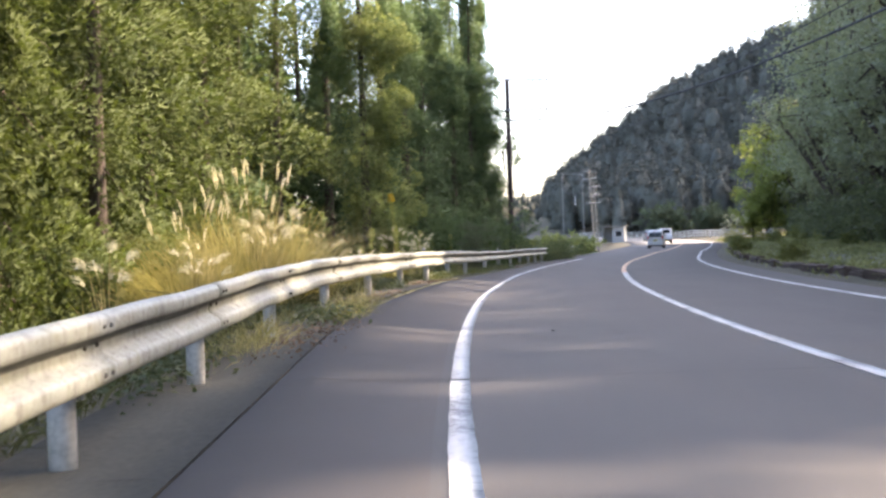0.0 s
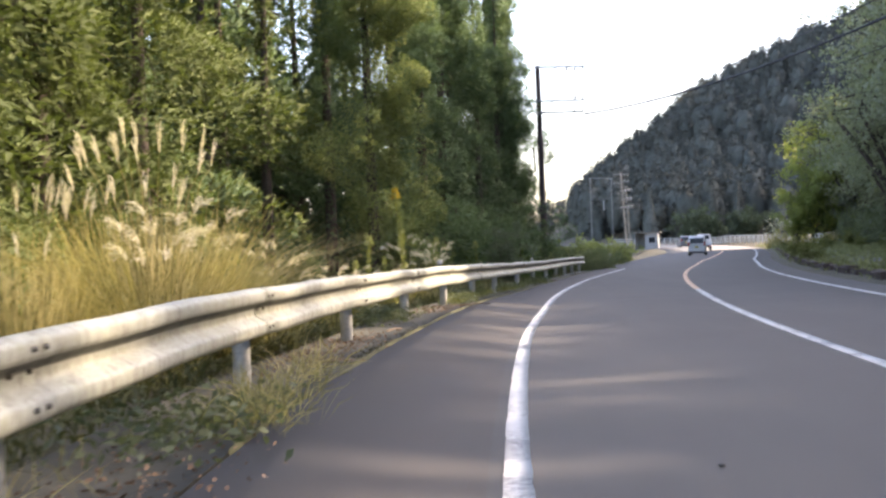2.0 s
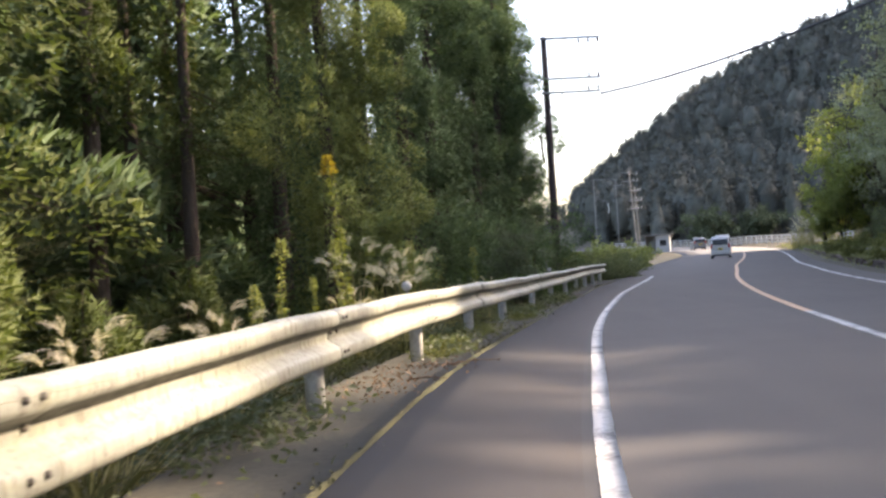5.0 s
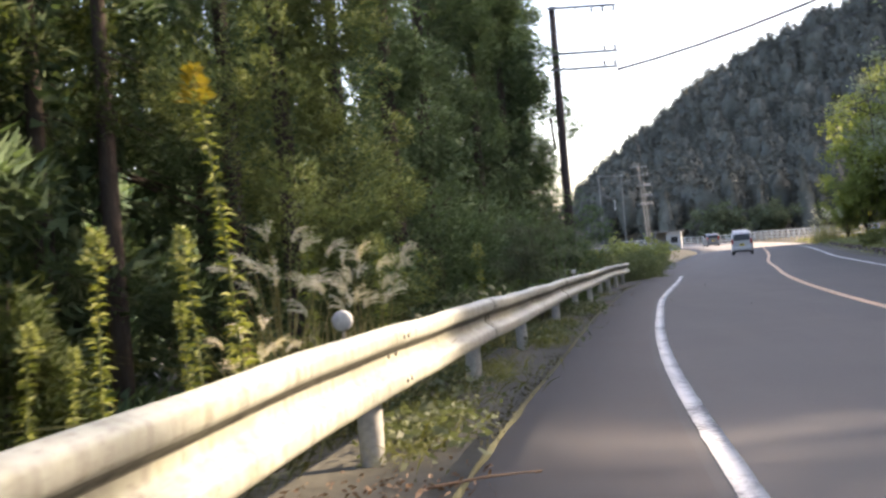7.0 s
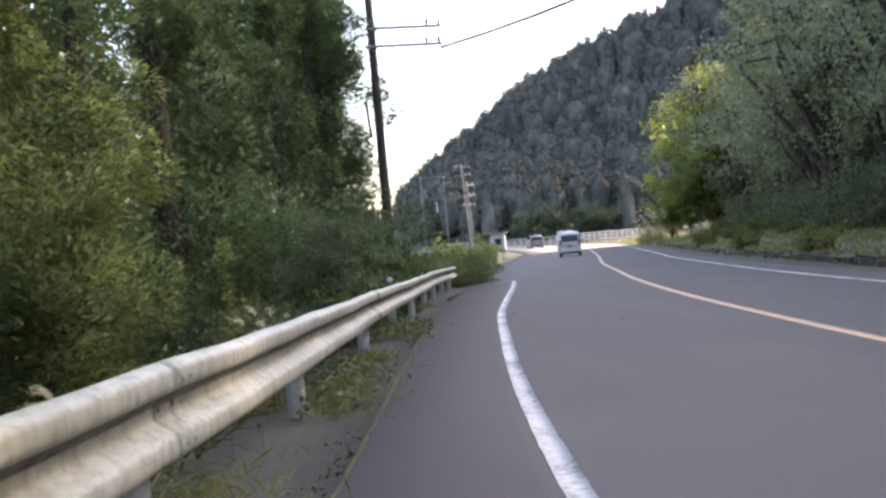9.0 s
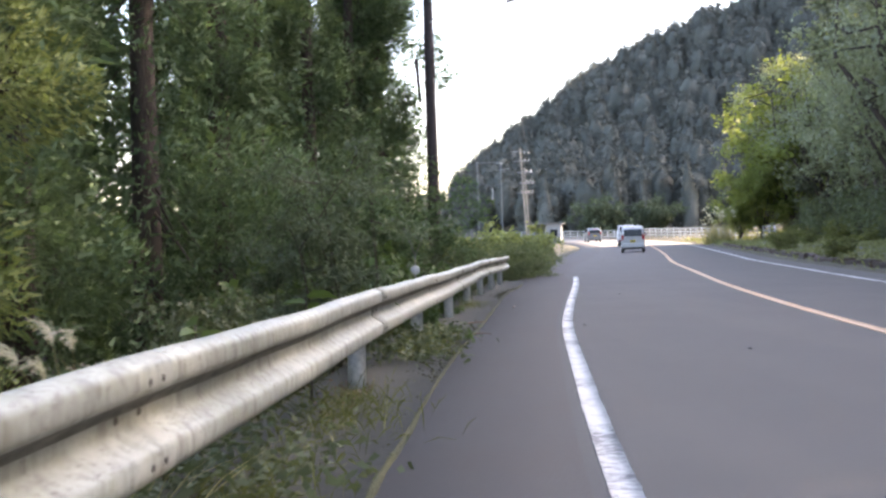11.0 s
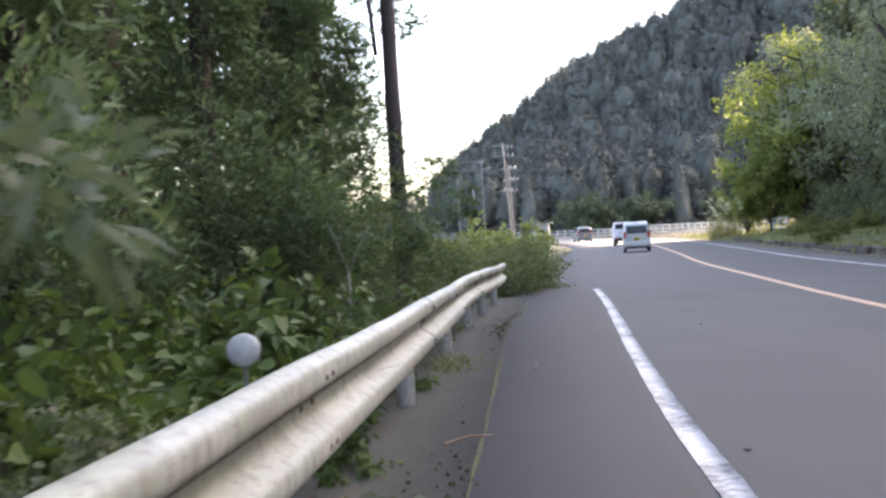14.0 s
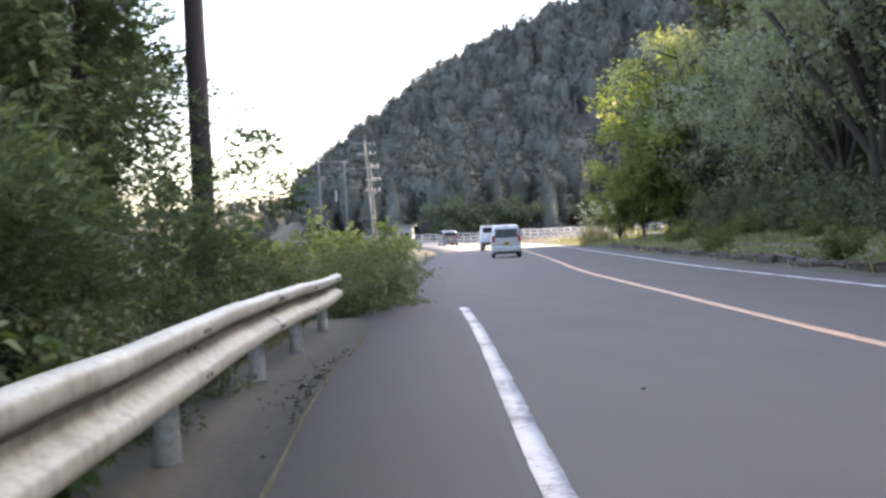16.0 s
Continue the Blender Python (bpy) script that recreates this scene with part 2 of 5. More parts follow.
# ---- mesh helpers ----
def link(name, mesh, mat, parent=None, label=""):
    ob = new(name, mesh)
    if mat and not mesh.materials:
        mesh.materials.append(mat)
    if parent:
        ob.parent = parent
    return tagged(ob, label)


def part(name, bm, mat, parent=None, label="", smooth=False):
    me = bpy.data.meshes.new(name)
    bm.to_mesh(me)
    bm.free()
    if smooth:
        me.shade_smooth()
    return link(name, me, mat, parent, label)


def np_mesh(name, verts, faces, normals=None):
    """A mesh from arrays: verts (n, 3), faces (m, 3 or 4), and normals (n, 3) for soft shading."""
    verts, faces = np.asarray(verts, np.float32), np.asarray(faces, np.int32)
    k = faces.shape[1]
    me = bpy.data.meshes.new(name)
    me.vertices.add(len(verts))
    me.vertices.foreach_set("co", verts.ravel())
    me.loops.add(faces.size)
    me.loops.foreach_set("vertex_index", faces.ravel())
    me.polygons.add(len(faces))
    me.polygons.foreach_set("loop_start", np.arange(0, faces.size, k, dtype=np.int32))
    me.polygons.foreach_set("loop_total", np.full(len(faces), k, np.int32))
    me.update(calc_edges=True)
    if normals is not None:
        me.shade_smooth()
        me.normals_split_custom_set_from_vertices(np.asarray(normals, np.float32))
    return me


def thing(name, m=None, **tags):
    ob = new(name)
    ob.empty_display_size = 0.2
    if m is not None:
        ob.matrix_world = m
    return tagged(ob, **tags)


def tube(bm, pts, radii, sides=8, cap=True):
    """A tapered tube along points."""
    pts = [Vector(p) for p in pts]
    rings = []
    for i, p in enumerate(pts):
        d = (pts[min(i + 1, len(pts) - 1)] - pts[max(i - 1, 0)]).normalized()
        side = d.cross(Vector((0.31, 0.87, 0.1) if abs(d.z) > 0.8 else (0, 0, 1))).normalized()
        up = side.cross(d)
        r = float(radii[i] if hasattr(radii, "__len__") else radii)
        rings.append([bm.verts.new(p + r * (math.cos(a) * side + math.sin(a) * up)) for a in (2 * math.pi * k / sides for k in range(sides))])
    for a, b in zip(rings, rings[1:]):
        for k in range(sides):
            bm.faces.new((a[k], a[(k + 1) % sides], b[(k + 1) % sides], b[k]))
    if cap:
        bm.faces.new(rings[0][::-1])
        bm.faces.new(rings[-1])
    return bm


def box(bm, x0, x1, y0, y1, z0, z1, bevel=0.0):
    made = bmesh.ops.create_cube(bm, size=1.0, matrix=Matrix.LocRotScale(((x0 + x1) / 2, (y0 + y1) / 2, (z0 + z1) / 2), None, (x1 - x0, y1 - y0, z1 - z0)))
    if bevel:
        edges = list({e for v in made["verts"] for e in v.link_edges})
        bmesh.ops.bevel(bm, geom=edges, offset=bevel, segments=2, affect="EDGES", profile=0.5)
    return bm


def slivers(base, way, width, rng, out, shingled=False):
    """Pointed three-cornered sprays: base (n, 3), way (n, 3) from stem to tip, width (n). Each one's upper face looks to its out (n, 3),
    along which it is shaded too, so that a lobe of sprays reads as one soft body. Returns verts, faces and normals."""
    n = len(base)
    side = np.cross(way, out + rng.normal(size=(n, 3)) * 0.3 if shingled else rng.normal(size=(n, 3)))
    side *= (np.broadcast_to(width, n) * 0.5)[:, None] / (np.linalg.norm(side, axis=1, keepdims=True) + 1e-9)
    turned = (np.cross(2 * side, way + side) * out).sum(1) < 0
    side[turned] *= -1
    out = out / (np.linalg.norm(out, axis=1, keepdims=True) + 1e-9)
    v = np.stack([base - side, base + side, base + way], 1).reshape(-1, 3)
    return v, np.arange(3 * n).reshape(-1, 3), np.repeat(out, 3, 0)


def blades(base, way, width, rng, bend=0.0, sag=None):
    """Leaf-shaped quads: base (n, 3), way (n, 3) from stem to tip, width (n). Returns verts and faces."""
    n = len(base)
    side = np.cross(way, rng.normal(size=(n, 3)))
    side /= np.linalg.norm(side, axis=1, keepdims=True) + 1e-9
    w = (np.broadcast_to(width, n) * 0.5)[:, None]
    midp = base + 0.45 * way
    tip = base + way
    if bend:
        tip = tip - np.array([0, 0, 1]) * (np.linalg.norm(way, axis=1, keepdims=True) * bend)
    v = np.stack([base, midp + side * w, tip, midp - side * w], 1).reshape(-1, 3)
    return v, np.arange(4 * n).reshape(-1, 4)


def broad_leaves(base, way, width, rng):
    """Whole leaves of six corners, folded along the midrib, with a drooping tip."""
    n = len(base)
    side = np.cross(way, rng.normal(size=(n, 3)) * [0.4, 0.4, 1.0])
    side *= (np.broadcast_to(width, n) * 0.5)[:, None] / (np.linalg.norm(side, axis=1, keepdims=True) + 1e-9)
    up = np.cross(side, way)
    up *= np.sign(up[:, 2:3] + 1e-9) / (np.linalg.norm(up, axis=1, keepdims=True) + 1e-9)
    w = np.linalg.norm(side, axis=1, keepdims=True)
    drop = np.linalg.norm(way, axis=1, keepdims=True) * [0, 0, 0.22]
    v = np.stack([base, base + 0.22 * way + side + up * w * 0.35, base + 0.62 * way + side * 0.85 + up * w * 0.25 - drop * 0.3, base + way - drop,
                  base + 0.62 * way - side * 0.85 + up * w * 0.25 - drop * 0.3, base + 0.22 * way - side + up * w * 0.35], 1).reshape(-1, 3)
    k = 6 * np.arange(n)[:, None]
    return v, np.concatenate([k + [0, 1, 2, 3], k + [0, 3, 4, 5]])


# ---- the road's line ----
CY = [-60, -30, -10, 0, 8, 16, 24, 32, 40, 48, 58, 68, 80, 96, 112, 130, 146, 160, 175, 190, 210, 235]
CX = [8.2, 5.6, 4.55, 4.25, 4.25, 4.53, 5.02, 5.75, 6.65, 7.74, 9.38, 11.28, 13.55, 17.0, 20.3, 23.7, 25.8, 26.8, 26.7, 25.2, 21.5, 15.5]


def smooth(y, ys, xs):
    ys, xs = np.asarray(ys, float), np.asarray(xs, float)
    m = np.gradient(xs, ys)
    y = np.clip(np.asarray(y, float), ys[0], ys[-1])
    i = np.clip(np.searchsorted(ys, y) - 1, 0, len(ys) - 2)
    h = ys[i + 1] - ys[i]
    s = (y - ys[i]) / h
    return (2 * s**3 - 3 * s**2 + 1) * xs[i] + (s**3 - 2 * s**2 + s) * h * m[i] + (3 * s**2 - 2 * s**3) * xs[i + 1] + (s**3 - s**2) * h * m[i + 1]


def xc(y):
    return smooth(y, CY, CX)


def zr(y):
    u = np.maximum(0.0, np.asarray(y, float) - 5.0)
    return 0.004 * u * u / (u + 18.0) + 0.00006 * np.maximum(0.0, np.asarray(y, float) - 60.0) ** 2


def along(y, off):
    """The point on the road's surface at offset off (to the right) from the centre line at y."""
    y = np.asarray(y, float)
    s = (xc(y + 0.5) - xc(y - 0.5))
    k = 1 / np.sqrt(1 + s * s)
    return np.stack([xc(y) + off * k, y - off * s * k, zr(y)], -1)


LX = [2.6, 1.62, 1.44, 1.24, 1.18, 1.26, 1.47, 1.87, 2.33, 2.85, 3.48, 4.15, 4.965, 5.83, 6.68, 7.36]
LY = [-60, -10, -4, 2, 8, 14, 20, 26, 32, 37, 42, 47, 52, 57, 62, 66.3]
RAILX = [0.9, -0.42, -0.54, -0.65, -0.75, -0.75, -0.60, -0.39, -0.15, 0.24, 0.70, 1.24, 1.81, 2.49, 3.18, 3.89, 4.60, 5.20, 6.6, 11.6]
RAILY = [-40, -4, 0, 4, 8, 12, 16, 20, 24, 28, 32, 37, 42, 47, 52, 57, 61, 65, 74, 96]
BANKY = [-40, -4, 0, 4, 8, 12, 16, 20, 24, 28, 32, 37, 42, 47, 52, 57, 61, 66, 96]
BANKZ = [-0.12, -0.08, -0.03, 0.05, 0.13, 0.17, 0.18, 0.17, 0.16, 0.14, 0.11, 0.06, 0.03, 0.0, -0.005, -0.01, -0.03, -0.05, 0.0]


def xl(y):
    return smooth(y, LY, LX)


def xrail(y):
    return smooth(y, RAILY, RAILX)


def zg(y):
    """The height of the gutter under the rail: the bend is banked up towards it."""
    return zr(y) + smooth(y, BANKY, BANKZ)


def step(a, b, x):
    s = np.clip((np.asarray(x, float) - a) / (b - a), 0, 1)
    return s * s * (3 - 2 * s)


def gz(x, y):
    """The height of the ground."""
    x, y = np.asarray(x, float), np.asarray(y, float)
    yy = np.clip(y, -60, 235)
    u = x - xc(yy)
    z = zr(np.minimum(y, 240)) - 0.06 + smooth(y, BANKY, BANKZ) * step(-2.5, -5.0, u) * (y < 90)
    z = z - 1.1 * step(-6.0, -9.5, u) - 0.9 * step(-12, -30, u)
    z = z + 0.22 * step(4.9, 5.6, u) + 0.75 * step(8, 17, u)
    # the spur steepens past y 61 to keep sun off the left trees
    spur = np.clip(u - 17, 0, 90) * (0.5 + 0.52 * step(61, 79, y)) * step(146, 116, y)
    crest = np.interp(x, [12, 24, 42, 62, 85, 110, 160, 300], [0, 8, 21.5, 35.5, 46, 55.5, 88, 190])
    far = crest * step(215, 350, y)
    # added mountain, out of view, that keeps the sun off the far hill
    far = np.maximum(far, np.clip((x - 125) * 1.6, 0, 330) * step(232, 285, y) * step(430, 385, y) * step(430, 350, x))
    low = 15.0 * step(430, 520, y) * step(120, 20, x)
    bumps = 0.05 * np.sin(1.7 * x + 0.6 * y) * np.sin(0.9 * y - 0.4 * x) * (np.abs(u) > 6.5)
    return z + np.maximum(np.maximum(spur, far), low) + bumps


def ribbon(ys, left, right, lift, thick=0.0):
    """A strip between two offsets or functions of y; arrays of verts and faces."""
    a, b = left, right
    n = len(ys)
    top = np.concatenate([a + [0, 0, lift], b + [0, 0, lift]])
    f = [(i, i + n, i + n + 1, i + 1) for i in range(n - 1)]
    if thick:
        v = np.concatenate([top, top - [0, 0, thick]])
        f += [(i + 1, i, i, i) for i in ()]
        f += [(i + 1, i + 1 + 2 * n, i + 2 * n, i)[::-1] for i in range(n - 1)]
        f += [(i + n, i + n + 2 * n, i + n + 1 + 2 * n, i + n + 1)[::-1] for i in range(n - 1)]
        return v, np.array(f)
    return top, np.array(f)


# ---- ground, road, lines ----
gx = np.unique(np.round(np.concatenate([np.linspace(-900, -120, 14), np.linspace(-120, -20, 26), np.linspace(-20, 60, 101), np.linspace(60, 330, 55), np.linspace(330, 1200, 14)]), 3))
gy = np.unique(np.round(np.concatenate([np.linspace(-700, -70, 12), np.linspace(-70, 240, 140), np.linspace(240, 560, 60), np.linspace(560, 2500, 16)]), 3))
GX, GY = np.meshgrid(gx, gy)
gv = np.stack([GX, GY, gz(GX, GY)], -1).reshape(-1, 3)
w = len(gx)
ii = (np.arange(len(gy) - 1)[:, None] * w + np.arange(w - 1)[None]).ravel()
ground = link("ground", np_mesh("ground", gv, np.stack([ii, ii + 1, ii + 1 + w, ii + w], 1)), EARTH)
ground.data.shade_smooth()
tagged(ground, "brown earth with leaf litter and weeds beside the road", "ground", kind="structure")

ys = np.concatenate([np.linspace(-58, 120, 179), np.linspace(121.5, 234, 76)])


def edge_left(ys):
    """The asphalt's left edge: the gutter's line beside the rail, then the junction's mouth."""
    kerb = np.stack([xrail(ys) + 0.52, ys, zg(ys)], -1)
    wide = along(ys, -5.6)
    s = step(63, 70, ys)[:, None]
    return kerb * (1 - s) + wide * s


def inner_left(ys):
    line = np.stack([xl(ys) - 0.15, ys, zr(ys)], -1)
    s = step(63, 70, ys)[:, None]
    return line * (1 - s) + along(ys, -3.9) * s


nr = len(ys)
el, il, er = edge_left(ys), inner_left(ys), along(ys, 4.15)
rv = np.concatenate([el - [0, 0, 0.3], el, il, er, er - [0, 0, 0.3]])
rf = [(c * nr + i, (c + 1) * nr + i, (c + 1) * nr + i + 1, c * nr + i + 1) for c in range(4) for i in range(nr - 1)]
road = link("road", np_mesh("road", rv, rf), ASPHALT)
road.data.materials.append(SHOULDER)
road.data.materials.append(SUNLIT_ASPHALT)
for poly in road.data.polygons:                     # the dirtier strip between edge line and gutter; painted sun brightness past y 133
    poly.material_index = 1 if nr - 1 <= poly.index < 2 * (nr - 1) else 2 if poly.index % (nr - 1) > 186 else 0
tagged(road, "grey asphalt two-lane road in the shade, bending gently", "road", kind="structure")


def stripe(name, y0, y1, centre, width, mat, label, steps=0.16):
    yy = np.arange(y0, y1 + 1e-6, steps)
    c = centre(yy)
    d = np.gradient(c, axis=0)
    nrm = np.stack([d[:, 1], -d[:, 0], 0 * d[:, 0]], 1)
    nrm /= np.linalg.norm(nrm, axis=1, keepdims=True)
    ob = link(name, np_mesh(name, *ribbon(yy, c - nrm * (width / 2 + RNG.normal(size=(len(yy), 1)) * 0.0025), c + nrm * (width / 2 + RNG.normal(size=(len(yy), 1)) * 0.0025), 0.006, 0.008)), mat)
    return tagged(ob, label, "road marking", kind="structure")


def left_line(yy):
    return np.stack([xl(yy), yy, zr(yy)], -1)


stripe("edge_line", -50, 4.6, left_line, 0.142, WHITE_PAINT, "worn white edge line with fine cross cracks")
stripe("edge_line", 4.66, 66.3, left_line, 0.142, WHITE_PAINT, "worn white edge line painted on the asphalt")
stripe("centre_line", -50, 34.0, lambda y: along(y, 0.0), 0.15, WHITE_PAINT, "white centre line painted on the asphalt")
stripe("centre_line", 34.0, 128.0, lambda y: along(y, 0.0), 0.15, ORANGE_PAINT, "faded orange centre line painted on the asphalt")
stripe("edge_line", -50, 150.0, lambda y: along(y, 3.15), 0.15, WHITE_PAINT, "white edge line along the far lane")

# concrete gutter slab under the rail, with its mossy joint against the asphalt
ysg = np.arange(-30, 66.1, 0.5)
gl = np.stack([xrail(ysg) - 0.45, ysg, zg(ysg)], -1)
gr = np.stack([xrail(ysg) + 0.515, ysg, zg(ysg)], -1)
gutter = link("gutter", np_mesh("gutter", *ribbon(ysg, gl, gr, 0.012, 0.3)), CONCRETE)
tagged(gutter, "dirty concrete gutter strip under the crash barrier", "gutter", kind="structure")


# ---- crash barrier ----
PROFILE = [(0.022, 0.392), (0.040, 0.394), (0.066, 0.404), (0.081, 0.418), (0.086, 0.436), (0.086, 0.478), (0.080, 0.492), (0.064, 0.504), (0.018, 0.533), (0.004, 0.545), (0.000, 0.560),
           (0.000, 0.592), (0.004, 0.606), (0.018, 0.618), (0.064, 0.640), (0.080, 0.651), (0.086, 0.666), (0.086, 0.706), (0.081, 0.722), (0.066, 0.734), (0.040, 0.745), (0.022, 0.748)]
POST_Y = [-27.0, -23.0, -19.0, -15.0, -11.0, -7.0, -2.9, 1.2, 4.3, 8.0, 12.5, 17.1, 21.95, 26.5, 30.5, 34.8, 40.6, 45.1, 49.5, 53.5, 57.3, 59.9, 63.2]


def rail_at(y, out=0.0, z=0.0):
    s = float(xrail(y + 0.3) - xrail(y - 0.3)) / 0.6
    k = 1 / math.sqrt(1 + s * s)
    return Vector((float(xrail(y)) + out * k, y - out * s * k, float(zg(y)) + z))


barrier = thing("guardrail", pose(0, 0, 0), label="weathered cream-grey steel crash barrier on round posts", category="guardrail")


def beam(y0, y1, lap):
    """One length of corrugated beam, with a turned-back thickness."""
    bm = bmesh.new()
    yy = np.linspace(y0 - 0.16, y1 + 0.16, 13)
    rows = []
    for y in yy:
        wob = 0.006 * math.sin(1.3 * y) + 0.004 * math.sin(3.1 * y + 1)
        rows.append([bm.verts.new(rail_at(y, 0.065 + lap + px + wob, pz + wob)) for px, pz in PROFILE] +
                    [bm.verts.new(rail_at(y, 0.065 + lap + px + wob - 0.004, pz + wob)) for px, pz in PROFILE[::-1]])
    k = len(rows[0])
    for a, b in zip(rows, rows[1:]):
        for i in range(k):
            bm.faces.new((a[i], b[i], b[(i + 1) % k], a[(i + 1) % k]))
    bm.faces.new(rows[0])
    bm.faces.new(rows[-1][::-1])
    ob = part("beam", bm, RAIL, barrier, smooth=True)
    ob.data.materials.append(RAIL_SHADE)
    for poly in ob.data.polygons:                  # grime plus painted shade below the upper fold of the beam
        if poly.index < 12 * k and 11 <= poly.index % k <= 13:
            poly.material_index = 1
    return ob


for i, (a, b) in enumerate(zip(POST_Y, POST_Y[1:])):
    beam(a, b if b < 63 else b + 0.9, 0.0 if i % 2 else 0.0045)
bolt_mesh = None
for y in POST_Y:
    bm = bmesh.new()
    lean = rnd.uniform(-0.012, 0.012)
    foot, top = rail_at(y, -0.075, -0.3), rail_at(y, -0.075 + lean, 0.6)
    tube(bm, [foot, foot.lerp(top, 0.97), top], [0.068, 0.068, 0.055], 16)
    post = part("post", bm, POST, barrier, smooth=True)
    bm = bmesh.new()
    box(bm, -0.004, 0.062, -0.035, 0.035, 0.55, 0.64, 0.006)
    br = part("bracket", bm, POST, post)
    br.matrix_world = Matrix.Translation(rail_at(y, -0.004))
    for dy, z, o in ((-0.1, 0.590, 0.067), (0.1, 0.590, 0.067), (-0.06, 0.457, 0.151), (0.06, 0.457, 0.151), (-0.06, 0.686, 0.151), (0.06, 0.686, 0.151)):
        if bolt_mesh is None:
            bm = bmesh.new()
            tube(bm, [(-0.004, 0, 0), (0.01, 0, 0), (0.014, 0, 0)], [0.013, 0.013, 0.007], 6)
            bolt_mesh = bpy.data.meshes.new("bolt")
            bm.to_mesh(bolt_mesh)
            bm.free()
            bolt_mesh.materials.append(BOLT)
        b = link("bolt", bolt_mesh, None, barrier)
        b.location = rail_at(y + dy, o + 0.003, z)
    if y in (26.5, 45.1):                      # round delineator on the post
        at = rail_at(y + (-0.65 if y < 40 else -0.42), -0.02, 0.815)
        bm = bmesh.new()
        tube(bm, [(0, 0.012, 0), (0, 0.010, 0), (0, -0.012, 0), (0, -0.018, 0)], [0.046, 0.05, 0.05, 0.044], 24)
        d = part("delineator", bm, FENCE_WHITE, barrier, "round white reflector disc above the beam", smooth=True)
        d.location = at
        bm = bmesh.new()
        tube(bm, [at + Vector((0, 0.01, -0.045)), at + Vector((0, 0.01, -0.2))], 0.008, 6)
        part("stalk", bm, STEEL, barrier)


# the same barrier going on behind the shrubs
for a, b2 in zip((72.0, 76.0), (76.0, 80.0)):
    beam(a, b2, 0.0)
for y in (72.0, 76.0, 80.0):
    bm = bmesh.new()
    tube(bm, [rail_at(y, -0.075, -0.4), rail_at(y, -0.075, 0.6)], 0.068, 12)
    part("post", bm, POST, barrier, smooth=True)


# ---- poles and wires ----
def utility_pole(x, y, h, r0, r1, mat, arms, label, lean=0.0, steps=True):
    z = float(gz(x, y)) - 0.3
    base = thing("utility_pole", pose(x, y, z), label=label, category="utility pole")
    bm = bmesh.new()
    tube(bm, [(lean * k / 6, 0, h * k / 6) for k in range(7)], [r0 + (r1 - r0) * k / 6 for k in range(7)], 16)
    part("shaft", bm, mat, base, smooth=True)
    for az, down, a0, a1, brace in arms:
        d = Vector((math.sin(az), math.cos(az), 0))
        zz = h - down
        c = Vector((lean * zz / h, -0.16, zz))
        bm = bmesh.new()
        box(bm, a0, a1, -0.045, 0.045, -0.045, 0.045, 0.006)
        arm = part("crossarm", bm, STEEL, base)
        arm.matrix_basis = Matrix.Translation(c) @ Matrix.Rotation(math.pi / 2 - az, 4, "Z")
        if brace:
            bm = bmesh.new()
            tube(bm, [c + d * 0.05 + Vector((0, 0, -brace)), c + d * brace], 0.022, 6)
            part("brace", bm, STEEL, base)
        for k in range(3 if down < 0.3 else 2):
            s = a1 - 0.08 - 0.42 * k
            bm = bmesh.new()
            prof = [0.03, 0.03, 0.06, 0.035, 0.065, 0.035, 0.05, 0.02]
            sign = -1 if down < 0.3 else 1
            tube(bm, [c + d * s + Vector((0, 0, sign * (0.03 + 0.032 * j))) for j in range(8)], prof, 8)
            part("insulator", bm, POLE_DARK if mat is POLE_DARK else FENCE_WHITE, base)
    if steps:
        for k in range(8):
            bm = bmesh.new()
            zz = 2.2 + 0.45 * k
            tube(bm, [(0, 0, zz), (0.24 * (-1) ** k, 0, zz)], 0.009, 5)
            part("step_bolt", bm, STEEL, base)
    return base


EAST = radians(82)
utility_pole(3.35, 66.5, 11.5, 0.19, 0.12, POLE_DARK, [(EAST, 0.10, -0.18, 2.45, 1.0), (EAST, 1.85, -0.2, 2.4, 0.75), (EAST, 2.45, -0.25, 2.35, 0.75)],
             "tall dark tarred utility pole with three crossarms behind the barrier")
bm = bmesh.new()
tube(bm, [(0, 0, 0), (0, 0, 1.25)], 0.05, 10)
stub = part("cable_guard", bm, POLE_DARK, smooth=True)
stub.matrix_world = pose(3.05, 66.4, 5.35, 0, -4, 0)
stub.parent = [o for o in scene.objects if o.name.startswith("utility_pole")][0]
stub.matrix_parent_inverse = stub.parent.matrix_basis.inverted()
tagged(stub, "short dark cable guard tube")
utility_pole(16.1, 149.5, 11.0, 0.105, 0.075, POLE_GREY, [(EAST, 0.25, -0.9, 0.9, 0), (EAST, 1.2, -0.9, 0.9, 0), (EAST, 2.3, -0.2, 0.95, 0.4), (EAST, 3.4, -0.3, 1.1, 0.4), (EAST, 4.3, -0.6, 0.3, 0)], "pale concrete utility pole with short crossarms beside the junction", -0.5)
utility_pole(17.3, 157.0, 9.5, 0.085, 0.06, POLE_GREY, [(EAST, 0.5, -0.8, 0.8, 0), (EAST, 1.5, -0.6, 0.6, 0), (EAST, 2.6, -0.2, 0.7, 0.3)], "pale concrete utility pole standing close to another", -0.4)
utility_pole(17.6, 226.0, 12.5, 0.13, 0.09, POLE_GREY, [(EAST, 0.2, -0.2, 4.2, 0)], "far pale utility pole of a pair joined by a beam")
utility_pole(21.6, 228.0, 12.3, 0.13, 0.09, POLE_GREY, [(EAST, 1.2, -0.5, 1.4, 0)], "far pale utility pole of a pair with a short crossarm")


